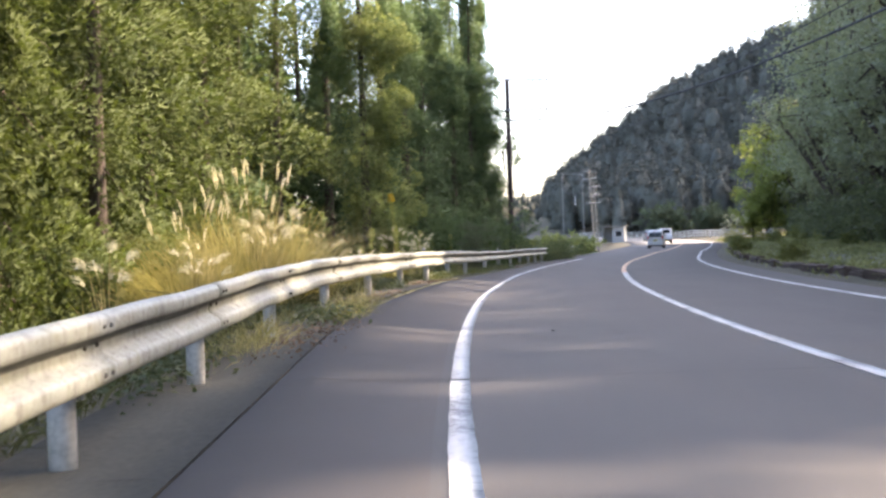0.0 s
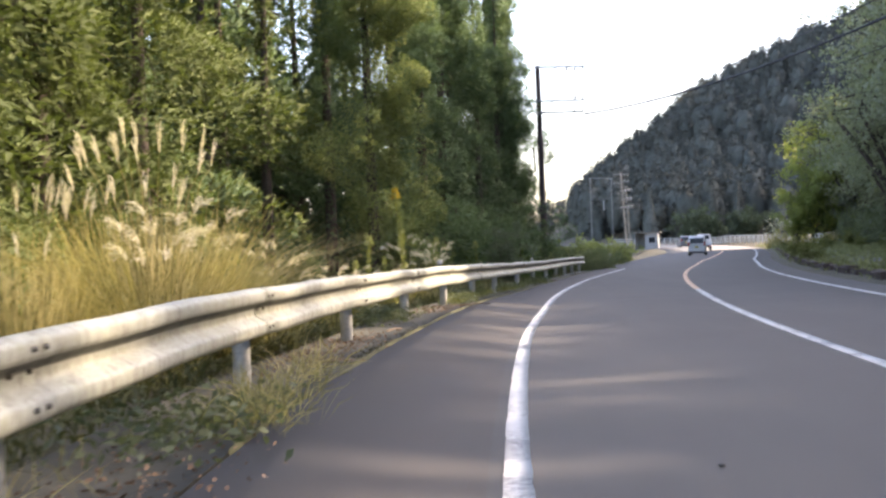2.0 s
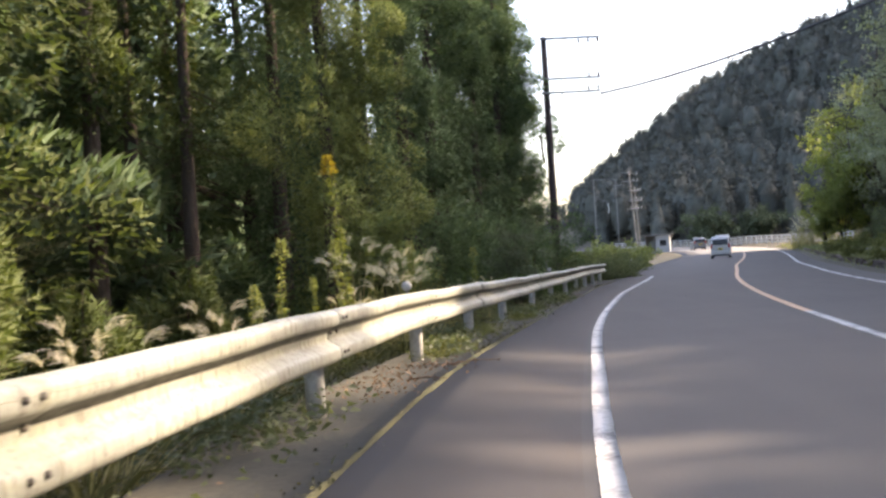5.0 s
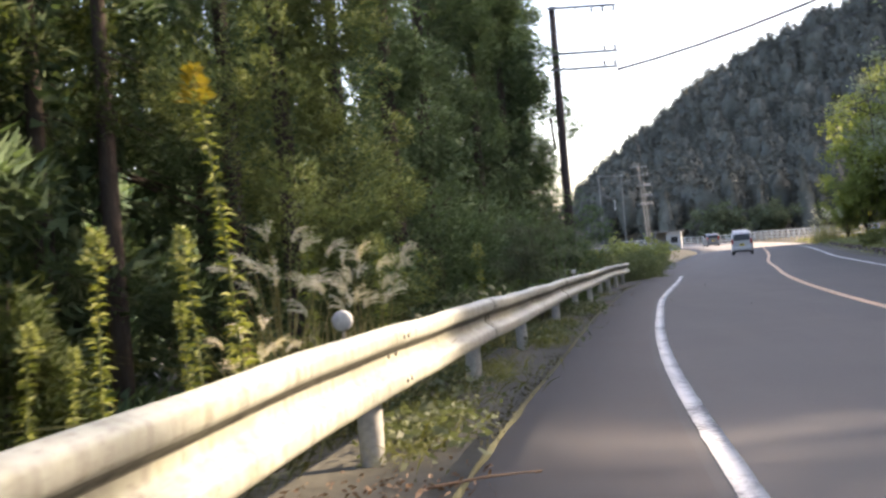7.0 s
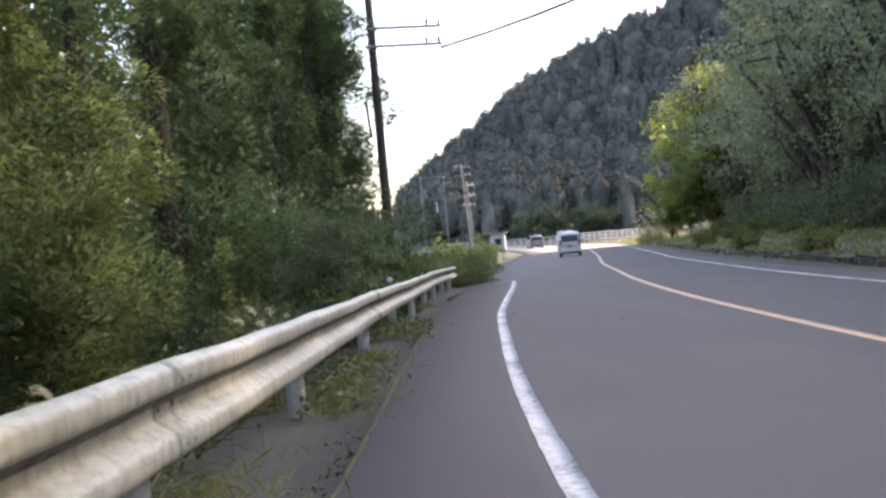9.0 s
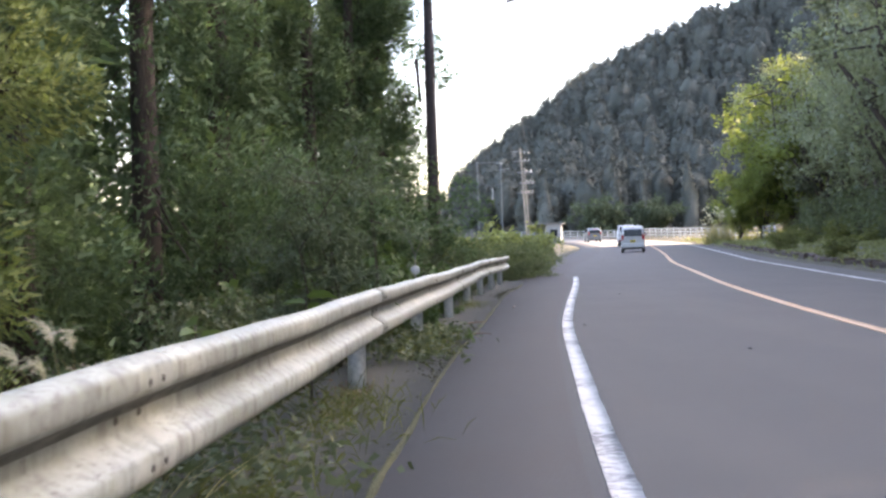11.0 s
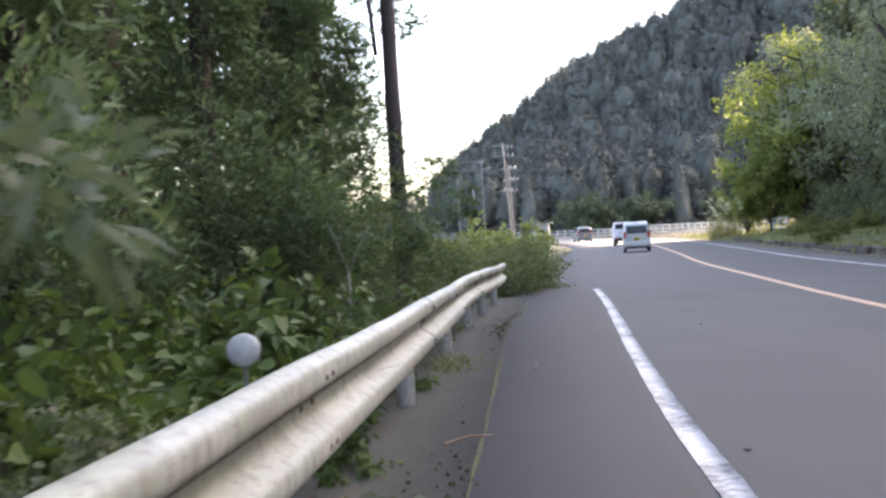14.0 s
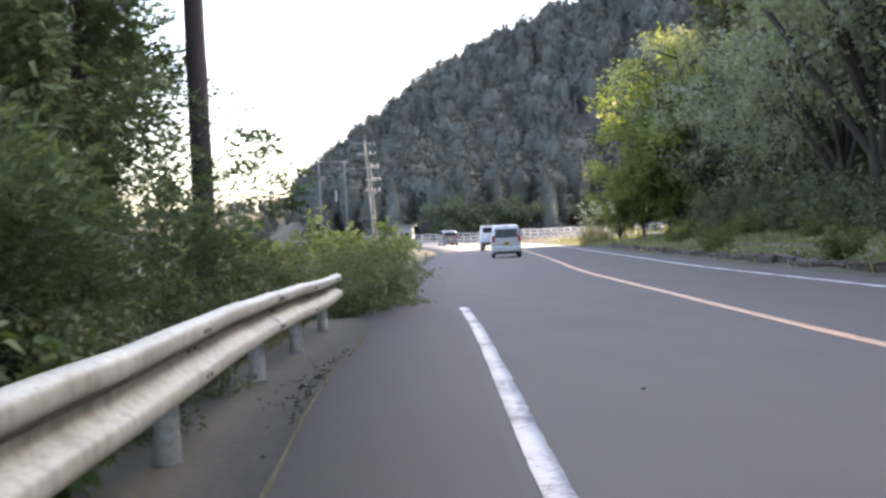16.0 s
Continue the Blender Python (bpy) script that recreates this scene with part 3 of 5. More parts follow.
def wire(name, a, b, sag, r, label, n=24):
    a, b = Vector(a), Vector(b)
    bm = bmesh.new()
    tube(bm, [a.lerp(b, k / n) - Vector((0, 0, 4 * sag * (k / n) * (1 - k / n))) for k in range(n + 1)], r, 5)
    return tagged(part(name, bm, WIRE), label, "cable", group="overhead cables")


wire("power_cable", (5.68, 66.7, 8.25), (31.3, -3.8, 20.0), 4.2, 0.05, "black twisted overhead power cable over the road")
wire("power_cable", (5.7, 66.7, 8.85), (23.8, -6.1, 17.6), 4.2, 0.024, "thin black overhead power cable over the road")
wire("power_cable", (3.5, 66.6, 6.75), (29.2, -3.9, 14.3), 2.8, 0.016, "thin black overhead telephone cable over the road")
wire("power_cable", (5.5, 66.7, 10.65), (16.2, 149.5, 10.9), 1.2, 0.014, "thin overhead cable running on to the next pole")
wire("power_cable", (5.6, 66.7, 8.9), (16.6, 149.5, 10.0), 1.4, 0.014, "thin overhead cable running on to the next pole")
wire("power_cable", (16.1, 149.5, 9.8), (17.6, 226, 12.0), 2.0, 0.02, "thin overhead cable between far poles")
wire("power_cable", (17.6, 226, 12.2), (21.6, 228, 11.8), 1.3, 0.05, "sagging cable between a pair of far poles")
bm = bmesh.new()
tube(bm, [(20.0, 226.5, 10.3), (20.0, 226.5, 8.6)], 0.09, 6)
tagged(part("cable_weight", bm, FENCE_WHITE), "white hanging cable insulator below far wires", "insulator")


# ---- trees ----
def limb_mesh(name, trunk, limbs):
    bm = bmesh.new()
    tube(bm, [p for p, _ in trunk], [r for _, r in trunk], 9)
    for pts, r in limbs:
        tube(bm, pts, [r * (1 - 0.85 * k / (len(pts) - 1)) for k in range(len(pts))], 5, cap=False)
    me = bpy.data.meshes.new(name)
    bm.to_mesh(me)
    bm.free()
    me.shade_smooth()
    return me


def cedar(seed, h, r, low, dense, mat, label, sprig=(0.12, 0.032), tufts=210, ragged=0.5, face=None, name="cedar_tree", group="roadside cedars", core=0.5, taper=1.5, billow=1.0):
    """A conifer: trunk with limbs, and a crown of plumes. Each plume is a fox-tail of drooping sprays round a curved twig, so that it has a soft lit
    back and a dark hollow below; ragged opens gaps between the plumes."""
    rng = np.random.default_rng(seed)
    tree = thing(name, label=label, category="tree", group=group)
    nb = int(dense * h)
    nc = max(8, nb // 6)                           # plumes gather in billows with gaps between
    zc = low * h + (0.99 - low) * h * rng.random(nc) ** 1.15
    ac = rng.uniform(0, 2 * np.pi, nc)
    if face is not None:                           # most of them on the open side
        ac = np.where(rng.random(nc) < 0.55, face + rng.uniform(-1.6, 1.6, nc), ac)
    own, off = rng.integers(0, nc, nb), rng.normal(size=(2, nb))
    zs = np.clip(zc[own] + 0.024 * h * off[0], low * h, 0.985 * h)
    az = ac[own] + 0.27 * off[1]
    lobes = 1 + ragged * (0.34 * np.sin(3 * az + 9 * zs / h + seed) + 0.36 * np.sin(2 * az - 21 * zs / h) + 0.22 * np.sin(5 * az + 37 * zs / h))
    ln = (r * (1 - (zs / h) ** taper) * (rng.uniform(0.7, 1.15, nc)[own] - 0.07 * (off**2).sum(0)).clip(0.4) + 0.25) * np.clip(lobes, 0.4, 1.4)
    bow = rng.normal(size=2) * 0.25
    limbs, cs, ws, us, wide = [], [], [], [], []
    for z, a, L in zip(zs, az, ln):
        d = np.array([math.cos(a), math.sin(a), 0.0])
        root = np.array([*(bow * (z / h) ** 2), z])
        size = (0.42 + 0.16 * L) * rng.uniform(0.65, 1.35) * billow
        tip = root + d * L + [0, 0, -0.12 * L + rng.normal() * 0.1]
        back = tip - d * min(1.5 * size, 0.8 * L) - [0, 0, 0.34 * size]
        m = int(tufts * (0.35 + 0.65 * min(1.6, size / 0.6)))
        s = rng.random(m) ** 0.8
        spin = rng.uniform(0, 2 * np.pi, m)
        side = np.array([-d[1], d[0], 0.0])
        rad = size * (0.5 * np.sqrt(np.maximum(0.02, 1 - s**1.6)) + 0.05) * rng.uniform(0.5, 1.04, m) ** 0.6 * (1 + 0.22 * np.sin(9 * s + spin * 2))
        ring = np.cos(spin)[:, None] * side + np.sin(spin)[:, None] * np.array([0, 0, 1.0])
        c = back + (tip - back) * s[:, None] + ring * rad[:, None] + [0, 0, 0.22 * size] * (s * (1 - s) * 4)[:, None]
        out = ring + d * (0.25 + 0.9 * s)[:, None] + [0, 0, 0.25]
        way = 0.6 * ring + d * 0.7 + [0, 0, 0.1] + rng.normal(size=(m, 3)) * 0.3
        way *= (sprig[0] * rng.uniform(0.55, 1.5, m) / np.linalg.norm(way, axis=1))[:, None]
        cs.append(c)
        ws.append(way)
        us.append(out + rng.normal(size=(m, 3)) * 0.08)
        wide.append(np.full(m, sprig[1]))
        if L > 0.9 and rng.random() < 0.4:
            limbs.append(([tuple(root + [0, 0, 0.1 * L]), tuple(root + (back - root) * 0.6 + [0, 0, 0.05 * L]), tuple(back)], 0.010 + 0.006 * L))
    k = int(nb * tufts * 0.16)                     # dead and shaded sprays round the stem
    z = h * rng.uniform(low, 0.96, k)
    a = rng.uniform(0, 2 * np.pi, k)
    g = np.stack([np.cos(a), np.sin(a), 0 * a], 1)
    cs.append(g * (core * (r * (1 - (z / h) ** taper) + 0.15) * rng.uniform(0.3, 1.0, k))[:, None] + np.stack([bow[0] * (z / h) ** 2, bow[1] * (z / h) ** 2, z], 1))
    us.append(g + [0, 0, 0.2] + rng.normal(size=(k, 3)) * 0.3)
    ws.append((g * 0.6 + rng.normal(size=(k, 3)) * 0.6 + [0, 0, -0.3]) * sprig[0] * 1.3)
    wide.append(np.full(k, 1.7 * sprig[1]))
    c = np.concatenate(cs)
    v, f, nn = slivers(c, np.concatenate(ws), np.concatenate(wide) * rng.uniform(0.7, 1.5, len(c)), rng, np.concatenate(us))
    link("trunk", limb_mesh("trunk", [((bow[0] * (k / 7) ** 2, bow[1] * (k / 7) ** 2, h * k / 7 * 0.97 - 0.4 * (k == 0)), (0.011 * h + 0.03) * (1 - k / 7.6)) for k in range(8)], limbs), BARK, tree)
    link("crown", np_mesh("crown", v, f, nn), mat, tree)
    return tree


def broadleaf(seed, h, r, mat, label, nl=9, clump=70, per=60, blade=(0.24, 0.15), base=0.3, name="broadleaf_tree", flat=1.0, group="", stems=1, cat="tree"):
    """A broad-leaved tree or shrub: limbs that fork, each with loose clumps of leaves."""
    rng = np.random.default_rng(seed)
    tree = thing(name, label=label, category=cat, group=group)
    limbs, cs = [], []
    for i in range(nl):
        a = 2 * np.pi * (i + rng.uniform(-0.3, 0.3)) / nl
        z0 = h * base * rng.uniform(0.6, 1.2) if stems == 1 else 0.0
        top = np.array([math.cos(a) * r * rng.uniform(0.35, 0.95), math.sin(a) * r * rng.uniform(0.35, 0.95), h * rng.uniform(0.6, 0.97)])
        p0 = np.array([0.0, 0.0, z0]) + (0 if stems == 1 else rng.normal(size=3) * [0.15, 0.15, 0] * r)
        mid1 = p0 + (top - p0) * 0.5 + rng.normal(size=3) * 0.08 * h + [0, 0, 0.05 * h]
        limbs.append(([tuple(p0), tuple(mid1), tuple(top)], 0.012 * h + 0.008 if stems == 1 else 0.004 * h + 0.004))
        for s in np.linspace(0.3, 1.0, max(3, clump // nl)):
            q = p0 * (1 - s) ** 2 + 2 * mid1 * s * (1 - s) + top * s * s
            side = rng.normal(size=3) * r * 0.30 * [1, 1, 0.7 * flat]
            cs.append(q + side)
            if rng.random() < 0.3:
                limbs.append(([tuple(q), tuple(q + side * 0.6), tuple(q + side)], (0.005 if stems == 1 else 0.002) * h + 0.003))
    cs = np.array(cs)
    cs[:, 2] = np.maximum(cs[:, 2], 0.12 * h)
    rad = r * 0.21
    c = np.repeat(cs, per, 0)
    off = rng.normal(size=c.shape)
    off *= (rad * rng.uniform(0.2, 1.25, len(c)) / (np.linalg.norm(off, axis=1) + 1e-9))[:, None]
    d = off / rad + rng.normal(size=c.shape) * 0.7 + [0, 0, -0.15]
    d /= np.linalg.norm(d, axis=1, keepdims=True)
    at, way, wide = c + off * [1, 1, 0.75 * flat], d * (blade[0] * rng.uniform(0.6, 1.3, len(c)))[:, None], blade[1] * rng.uniform(0.7, 1.3, len(c))
    if cat == "tree":
        soft = off / rad + 0.6 * (c - [0, 0, 0.5 * h]) / r + [0, 0, 0.3] + rng.normal(size=c.shape) * 0.25
        leaves = np_mesh("crown", *slivers(at, way, wide * 1.25, rng, soft))
    else:
        leaves = np_mesh("foliage", *(broad_leaves(at, way, wide, rng) if blade[0] > 0.19 and blade[1] > 0.1 and h < 3 else blades(at, way, wide, rng, 0.2)))
    hh = h * base if stems == 1 else 0.2 * h
    fat = 1.0 if stems == 1 else 0.35
    link("trunk" if stems == 1 else "stem", limb_mesh("trunk", [((0, 0, -0.4), (0.02 * h + 0.02) * fat), ((0.02 * h, 0, hh), (0.014 * h + 0.015) * fat), ((0, 0.02 * h, h * 0.7), 0.006 * h * fat)], limbs), BARK, tree)
    link("crown" if cat == "tree" else "foliage", leaves, mat, tree)
    return tree


def put(src, x, y, s=1.0, rz=None, sink=0.15):
    """Stand a tree at x, y: the model itself the first time, copies after that."""
    m = Matrix.Translation((x, y, float(gz(x, y)) - sink)) @ Matrix.Rotation(rnd.uniform(0, 6.28) if rz is None else rz, 4, "Z")
    sc = s * Vector((rnd.uniform(0.9, 1.1), rnd.uniform(0.9, 1.1), rnd.uniform(0.94, 1.06)))
    if src.get("used"):
        ob = copy_thing(src, m)
    else:
        ob = src
        ob["used"] = 1
        ob.matrix_basis = m
    ob.scale = sc
    return ob


warm = [cedar(21 + i, 15 + 2 * i, 2.9, 0.0, 11.5, CEDAR_WARM, "tall sunlit yellow-green cedar with billowing plumes at the wood's edge", (0.11, 0.036), 235, face=-0.5, ragged=0.9, billow=1.4) for i in range(2)]
warm_back = cedar(25, 18, 3.2, 0.03, 8, CEDAR_WARM, "tall yellow-green cedar behind the wood's edge", (0.3, 0.1), 50)
mid = cedar(29, 20, 2.5, 0.0, 12, CEDAR_LIT, "tall leafy green cedar standing close behind the barrier", (0.10, 0.032), 310, face=-0.7, ragged=1.0, billow=1.4)
green = [cedar(31 + i, 20 + 2 * i, 2.7, 0.02 + 0.02 * i, 10, CEDAR, "tall dark green cedar with billowing plumes in a dense wood", (0.135, 0.042), 160, face=-0.6, ragged=1.0, billow=1.4) for i in range(2)]
green_back = [cedar(35 + i, 19 + i, 2.9, 0.03, 8, CEDAR, "tall dark green cedar behind the front row of the wood", (0.3, 0.1), 50) for i in range(2)]
# the darker warm leaf paints in the shade deep in the wood
bare = [cedar(41 + i, 18 + i, 2.1, 0.30, 6, CEDAR_WARM, "tall cedar with a bare lower trunk deep in the wood", (0.15, 0.047), 65, 0.9, core=0.2) for i in range(2)]
open_crown = [cedar(47 + i, 20 + 2 * i, 3.1, 0.10 + 0.05 * i, 5.5, CEDAR, "tall thin-crowned cedar with sky showing between its branches", (0.14, 0.042), 170, 1.2, core=0.1, taper=1.2) for i in range(2)]
for x, y, k, s in ((-6.2, 9.0, 0, 1.0), (-5.8, 13.0, 1, 0.95), (-5.4, 17.0, 0, 1.0), (-5.6, 21.2, 1, 0.92), (-5.3, 25.2, 0, 1.0)):
    put(warm[k], x, y, s, rnd.uniform(-0.3, 0.3))
for x, y, s in ((-7.8, 4.6, 1.0), (-8.9, 11.5, 1.05), (-8.6, 15.4, 1.0), (-7.2, 0.5, 1.0), (-8.4, 19.4, 1.0), (-8.0, 24.0, 0.95)):
    put(warm_back, x, y, s)
put(mid, -2.7, 40.2, 0.92, 0.1)
for x, y, k, s in ((-4.6, 44.6, 1, 0.9), (-2.6, 46.4, 0, 0.92), (-1.8, 50.4, 1, 0.95), (-1.2, 54.6, 0, 1.0), (-0.9, 58.4, 1, 0.95), (1.1, 62.2, 0, 0.9), (0.2, 60.0, 1, 0.85), (1.8, 64.8, 1, 0.75)):
    put(green[k], x, y, s, rnd.uniform(-0.3, 0.3))
for x, y, k, s in ((-9.6, 37.5, 1, 1.0), (-7.6, 42.0, 0, 0.95), (-6.2, 48.5, 0, 0.95), (-10.6, 41.0, 0, 1.1), (-9.8, 45.5, 1, 1.05), (-5.0, 53.5, 1, 0.9),
                   (-3.0, 62.6, 0, 0.95), (-3.6, 68.6, 0, 0.9), (-4.2, 74.8, 1, 0.9), (-3.6, 81.5, 0, 0.8), (-5.8, 60.0, 1, 1.0), (-13.5, 44.5, 0, 1.05), (-11.0, 50.0, 1, 1.0), (-8.0, 47.0, 1, 1.05)):
    put(green_back[k], x, y, s)
for x, y, k, s in ((-9.2, 37.4, 0, 1.0), (-9.6, 30.4, 1, 1.0), (-10.4, 34.0, 0, 0.95), (-7.4, 38.6, 1, 1.0), (-6.2, 41.6, 1, 0.9), (-11.6, 34.5, 1, 1.0), (-12.4, 27.0, 0, 1.0), (-12.4, 31.0, 1, 0.9), (-13.6, 38.0, 0, 1.0), (-14.0, 34.0, 1, 1.0),
                   (-8.6, 28.4, 0, 0.8), (-1.6, 63.0, 0, 0.95), (-3.0, 58.0, 1, 0.9)):
    put(bare[k], x, y, s)
for x, y, k, s in ((1.2, 66.6, 1, 0.86), (0.9, 64.4, 0, 0.8), (0.2, 71.0, 0, 0.85), (-1.6, 77.0, 1, 0.8)):
    put(open_crown[k], x, y, s)
sapling = cedar(45, 2.5, 1.0, 0.02, 34, CEDAR_WARM, "low young cedar with soft yellow-green sprays", (0.10, 0.03), 70, 0.5, None, "cedar_sapling", "young cedars")
for x, y, s in ((-3.3, 29.6, 0.95), (-4.1, 31.0, 0.9), (-3.6, 26.6, 0.9), (-1.3, 37.4, 0.85), (-2.9, 36.6, 0.7)):
    put(sapling, x, y, s)

# the wood beyond the far lane
wood = [broadleaf(61 + i, 15 + 2 * i, 4.6 + 0.5 * i, BROAD, "dark green broad-leaved tree on the wooded slope", 12, 110, 64, (0.28, 0.18), 0.18, group="trees on the slope") for i in range(3)]
tall = cedar(71, 24, 3.6, 0.04, 5.0, CEDAR_HAZE, "tall dark cedar on the slope beyond the road", (0.48, 0.18), 26, 0.6, None, "cedar_tree", "cedars on the slope", 0.7)
thick = broadleaf(65, 15, 4.6, BROAD, "dense broad-leaved tree out of view, added to shade the road", 12, 120, 66, (0.40, 0.23), 0.18, group="trees on the slope")
light = broadleaf(81, 9.5, 3.8, BROAD_LIGHT, "sunlit yellow-green tree at the end of the wood", 12, 120, 110, (0.24, 0.15), 0.12)
# heights at y 35 to 50, out of view, steer sun onto rail and trees
for y in (-34, -28, -22, -18, -14, -10, -7, -4, -1, 2, 5, 8, 10.5, 12.5, 36.0, 39.0, 42, 44.6, 47, 49.6, 52, 54.6, 57, 59.6, 62, 64.6, 67, 69.6, 72, 74.6, 77, 79.6, 82, 84.6, 87, 92, 97, 102, 107, 112, 37.6, 40.6):
    put(tall, float(xc(y)) + 18.0 + rnd.uniform(-0.8, 1.8), y + rnd.uniform(-0.8, 0.8), rnd.uniform(0.98, 1.14) * (0.7 if 35 < y < 38.5 else 0.84 if 38.5 < y < 40 else 1.25 if 40 < y < 43 else 0.62 if 43 < y < 50.5 else 1.0))
# unseen trees sized to shade the road and leave stripes of sun
for k in range(7):
    y = 14.0 + 2.9 * k
    put(thick, float(xc(y)) + 17.4 + 0.5 * (k % 2), y, 0.93 if k < 6 else 0.84)
for y, s in ((15.2, 0.86), (18.6, 0.84), (20.0, 0.84), (24.2, 0.74), (25.8, 0.74), (28.6, 0.8), (30.2, 0.75), (34.2, 1.0), (37.4, 0.93)):
    put(thick, float(xc(y)) + 18.6, y, s)
for y in (44, 51, 58, 65, 72, 79, 86, 93, 100, 107, 114, 120, 126, 131):
    put(wood[rnd.randrange(3)], float(xc(y)) + 15.0 + rnd.uniform(-1.2, 1.0), y, rnd.uniform(0.85, 1.1) * (1.0 if y < 99 else 0.8))
for x, y, s in ((38.4, 126.5, 1.25), (42.0, 127.0, 1.3), (40.5, 122.0, 1.3), (46.0, 124.0, 1.35), (50.0, 121.0, 1.3), (44.5, 118.0, 1.3), (37.2, 118.0, 1.15)):
    put(tall, x, y, s)
for dx, y, s in ((8.0, 133.0, 0.42), (9.6, 131.5, 0.75), (12.2, 130.5, 1.15), (15.4, 130.0, 1.5), (19.4, 129.0, 1.75)):
    put(light, float(xc(y)) + dx, y, s)


def crown_at(a, k, r, h, spire, ph):
    """A far crown's surface: a round the stem, k from its foot to its top; tiers on a spire, swelling clumps on a round crown."""
    lump = 1 + 0.17 * np.sin(3 * a + ph[0]) * np.sin(6 * k + ph[1]) + 0.12 * np.sin(5 * a + 9 * k + ph[2]) + 0.07 * np.sin(9 * a - 13 * k + ph[3])
    if spire:
        rad, z = r * (1.02 - k) * (0.86 + 0.14 * np.sin(2.6 * h * k + 2 * np.sin(a + ph[0]))) * lump, h * (0.02 + 0.98 * k)
    else:
        q = np.pi * 0.9 * (1 - k)
        rad, z = r * np.sin(np.minimum(q, 2.3)) * lump, h * (0.58 + 0.42 * np.cos(q) * (0.6 + 0.4 * lump))
    return np.stack([np.cos(a) * rad, np.sin(a) * rad, z], -1)


def woods(name, label, pts, mat, hs, per, blade, rng, pointy=0.6, plump=(0.2, 0.29), rings=8, spokes=11, heart=0.8):
    """Many far trees in one mesh: each a lumpy crown, spired or round, with sprays standing off it all over."""
    vs, fs, nn, n = [], [], [], 0
    a0, k0 = np.meshgrid(np.linspace(0, 2 * np.pi, spokes, endpoint=False), np.linspace(0, 1, rings))
    a0, k0 = a0.ravel(), k0.ravel()
    i, j = np.meshgrid(np.arange(spokes), np.arange(rings - 1))
    q = [(i + j * spokes).ravel(), ((i + 1) % spokes + j * spokes).ravel(), ((i + 1) % spokes + (j + 1) * spokes).ravel(), (i + (j + 1) * spokes).ravel()]
    grid = np.concatenate([np.stack([q[0], q[1], q[2]], 1), np.stack([q[0], q[2], q[3]], 1)])
    for x, y in pts:
        h = rng.uniform(*hs)
        shape = (h * rng.uniform(*plump), h, rng.random() < pointy, rng.uniform(0, 6.28, 4))
        a = np.concatenate([a0, rng.uniform(0, 2 * np.pi, per)])
        k = np.concatenate([np.minimum(k0, 0.995), rng.random(per) ** (1.5 if shape[2] else 0.9) * 0.99])
        p = crown_at(a, k, *shape) * np.concatenate([np.full(len(a0), heart), rng.uniform(heart + 0.02, 1.16, per)])[:, None] ** [1, 1, 0.35]
        nm = np.cross(crown_at(a + 0.02, k, *shape) - crown_at(a, k, *shape), crown_at(a, k + 0.004, *shape) - crown_at(a, k, *shape))
        nm /= np.linalg.norm(nm, axis=1, keepdims=True) + 1e-9
        p = p + [x, y, float(gz(x, y)) - 0.3]
        m = len(a0)
        out = nm[m:] + rng.normal(size=(per, 3)) * 0.4
        w = np.cross(out, rng.normal(size=(per, 3))) + 0.7 * out + [0, 0, 0.25 if shape[2] else 0.0]
        w *= (blade[0] * rng.uniform(0.5, 1.4, per) / (np.linalg.norm(w, axis=1) + 1e-6))[:, None]
        v, f, sn = slivers(p[m:] - w * 0.25, w, blade[1] * rng.uniform(0.7, 1.4, per), rng, out, True)
        vs += [p[:m], v]
        nn += [nm[:m], sn]
        fs += [grid + n, f + n + m]
        n += m + len(v)
    me = np_mesh(name, np.concatenate(vs), np.concatenate(fs), np.concatenate(nn))
    return tagged(link(name, me, mat), label, "woodland", kind="stuff")


def scatter(x0, x1, y0, y1, gap, rng, keep, jitter=0.45):
    xs, yy = np.meshgrid(np.arange(x0, x1, gap), np.arange(y0, y1, gap))
    p = np.stack([xs.ravel(), yy.ravel()], 1) + rng.uniform(-jitter, jitter, (xs.size, 2)) * gap
    return p[[bool(keep(x, y)) for x, y in p]]


near_hill = scatter(20, 110, -60, 150, 5.0, RNG, lambda x, y: x - float(xc(y)) > 20.5 and x - float(xc(y)) < 75 and y < 122 + (x - 45) * 0.2 and not (4 < y < 36 and x - float(xc(y)) < 45))
woods("slope_woods", "dense dark mixed woodland on the slope", near_hill, BROAD, (10, 16), 320, (0.85, 0.42), RNG, 0.25, (0.2, 0.29), 7, 9, 0.7)
far_hill = scatter(8, 132, 214, 372, 3.5, RNG, lambda x, y: float(gz(x, y)) > 2.0 and x > 14 + 0.02 * y, 0.85)
far_hill = [p for p in far_hill if p[0] > 24.5 or p[1] > 233]      # clear ground round the pair of poles
woods("hill_woods", "dark cedar and mixed woodland covering the hill, haze painted into its colour", far_hill, FAR_WOOD_HAZE, (6, 12.0), 235, (0.8, 0.33), RNG, 0.4, (0.17, 0.27), 6, 9)
ridge = scatter(-140, 60, 440, 540, 9.0, RNG, lambda x, y: True)
woods("ridge_woods", "low dark wooded ridge far off on the skyline", ridge, FAR_WOOD_HAZE, (5, 6), 20, (1.8, 0.9), RNG, 0.1)
low_wood = scatter(-70, 12, 236, 300, 8.5, RNG, lambda x, y: True)
woods("ridge_woods", "low dark trees beyond the junction", low_wood, FAR_WOOD_HAZE, (3.5, 5.5), 60, (0.9, 0.45), RNG, 0.1)
left_far = scatter(-80, -11.5, -30, 116, 5.6, RNG, lambda x, y: x < -15.5 or 20 < y < 48)
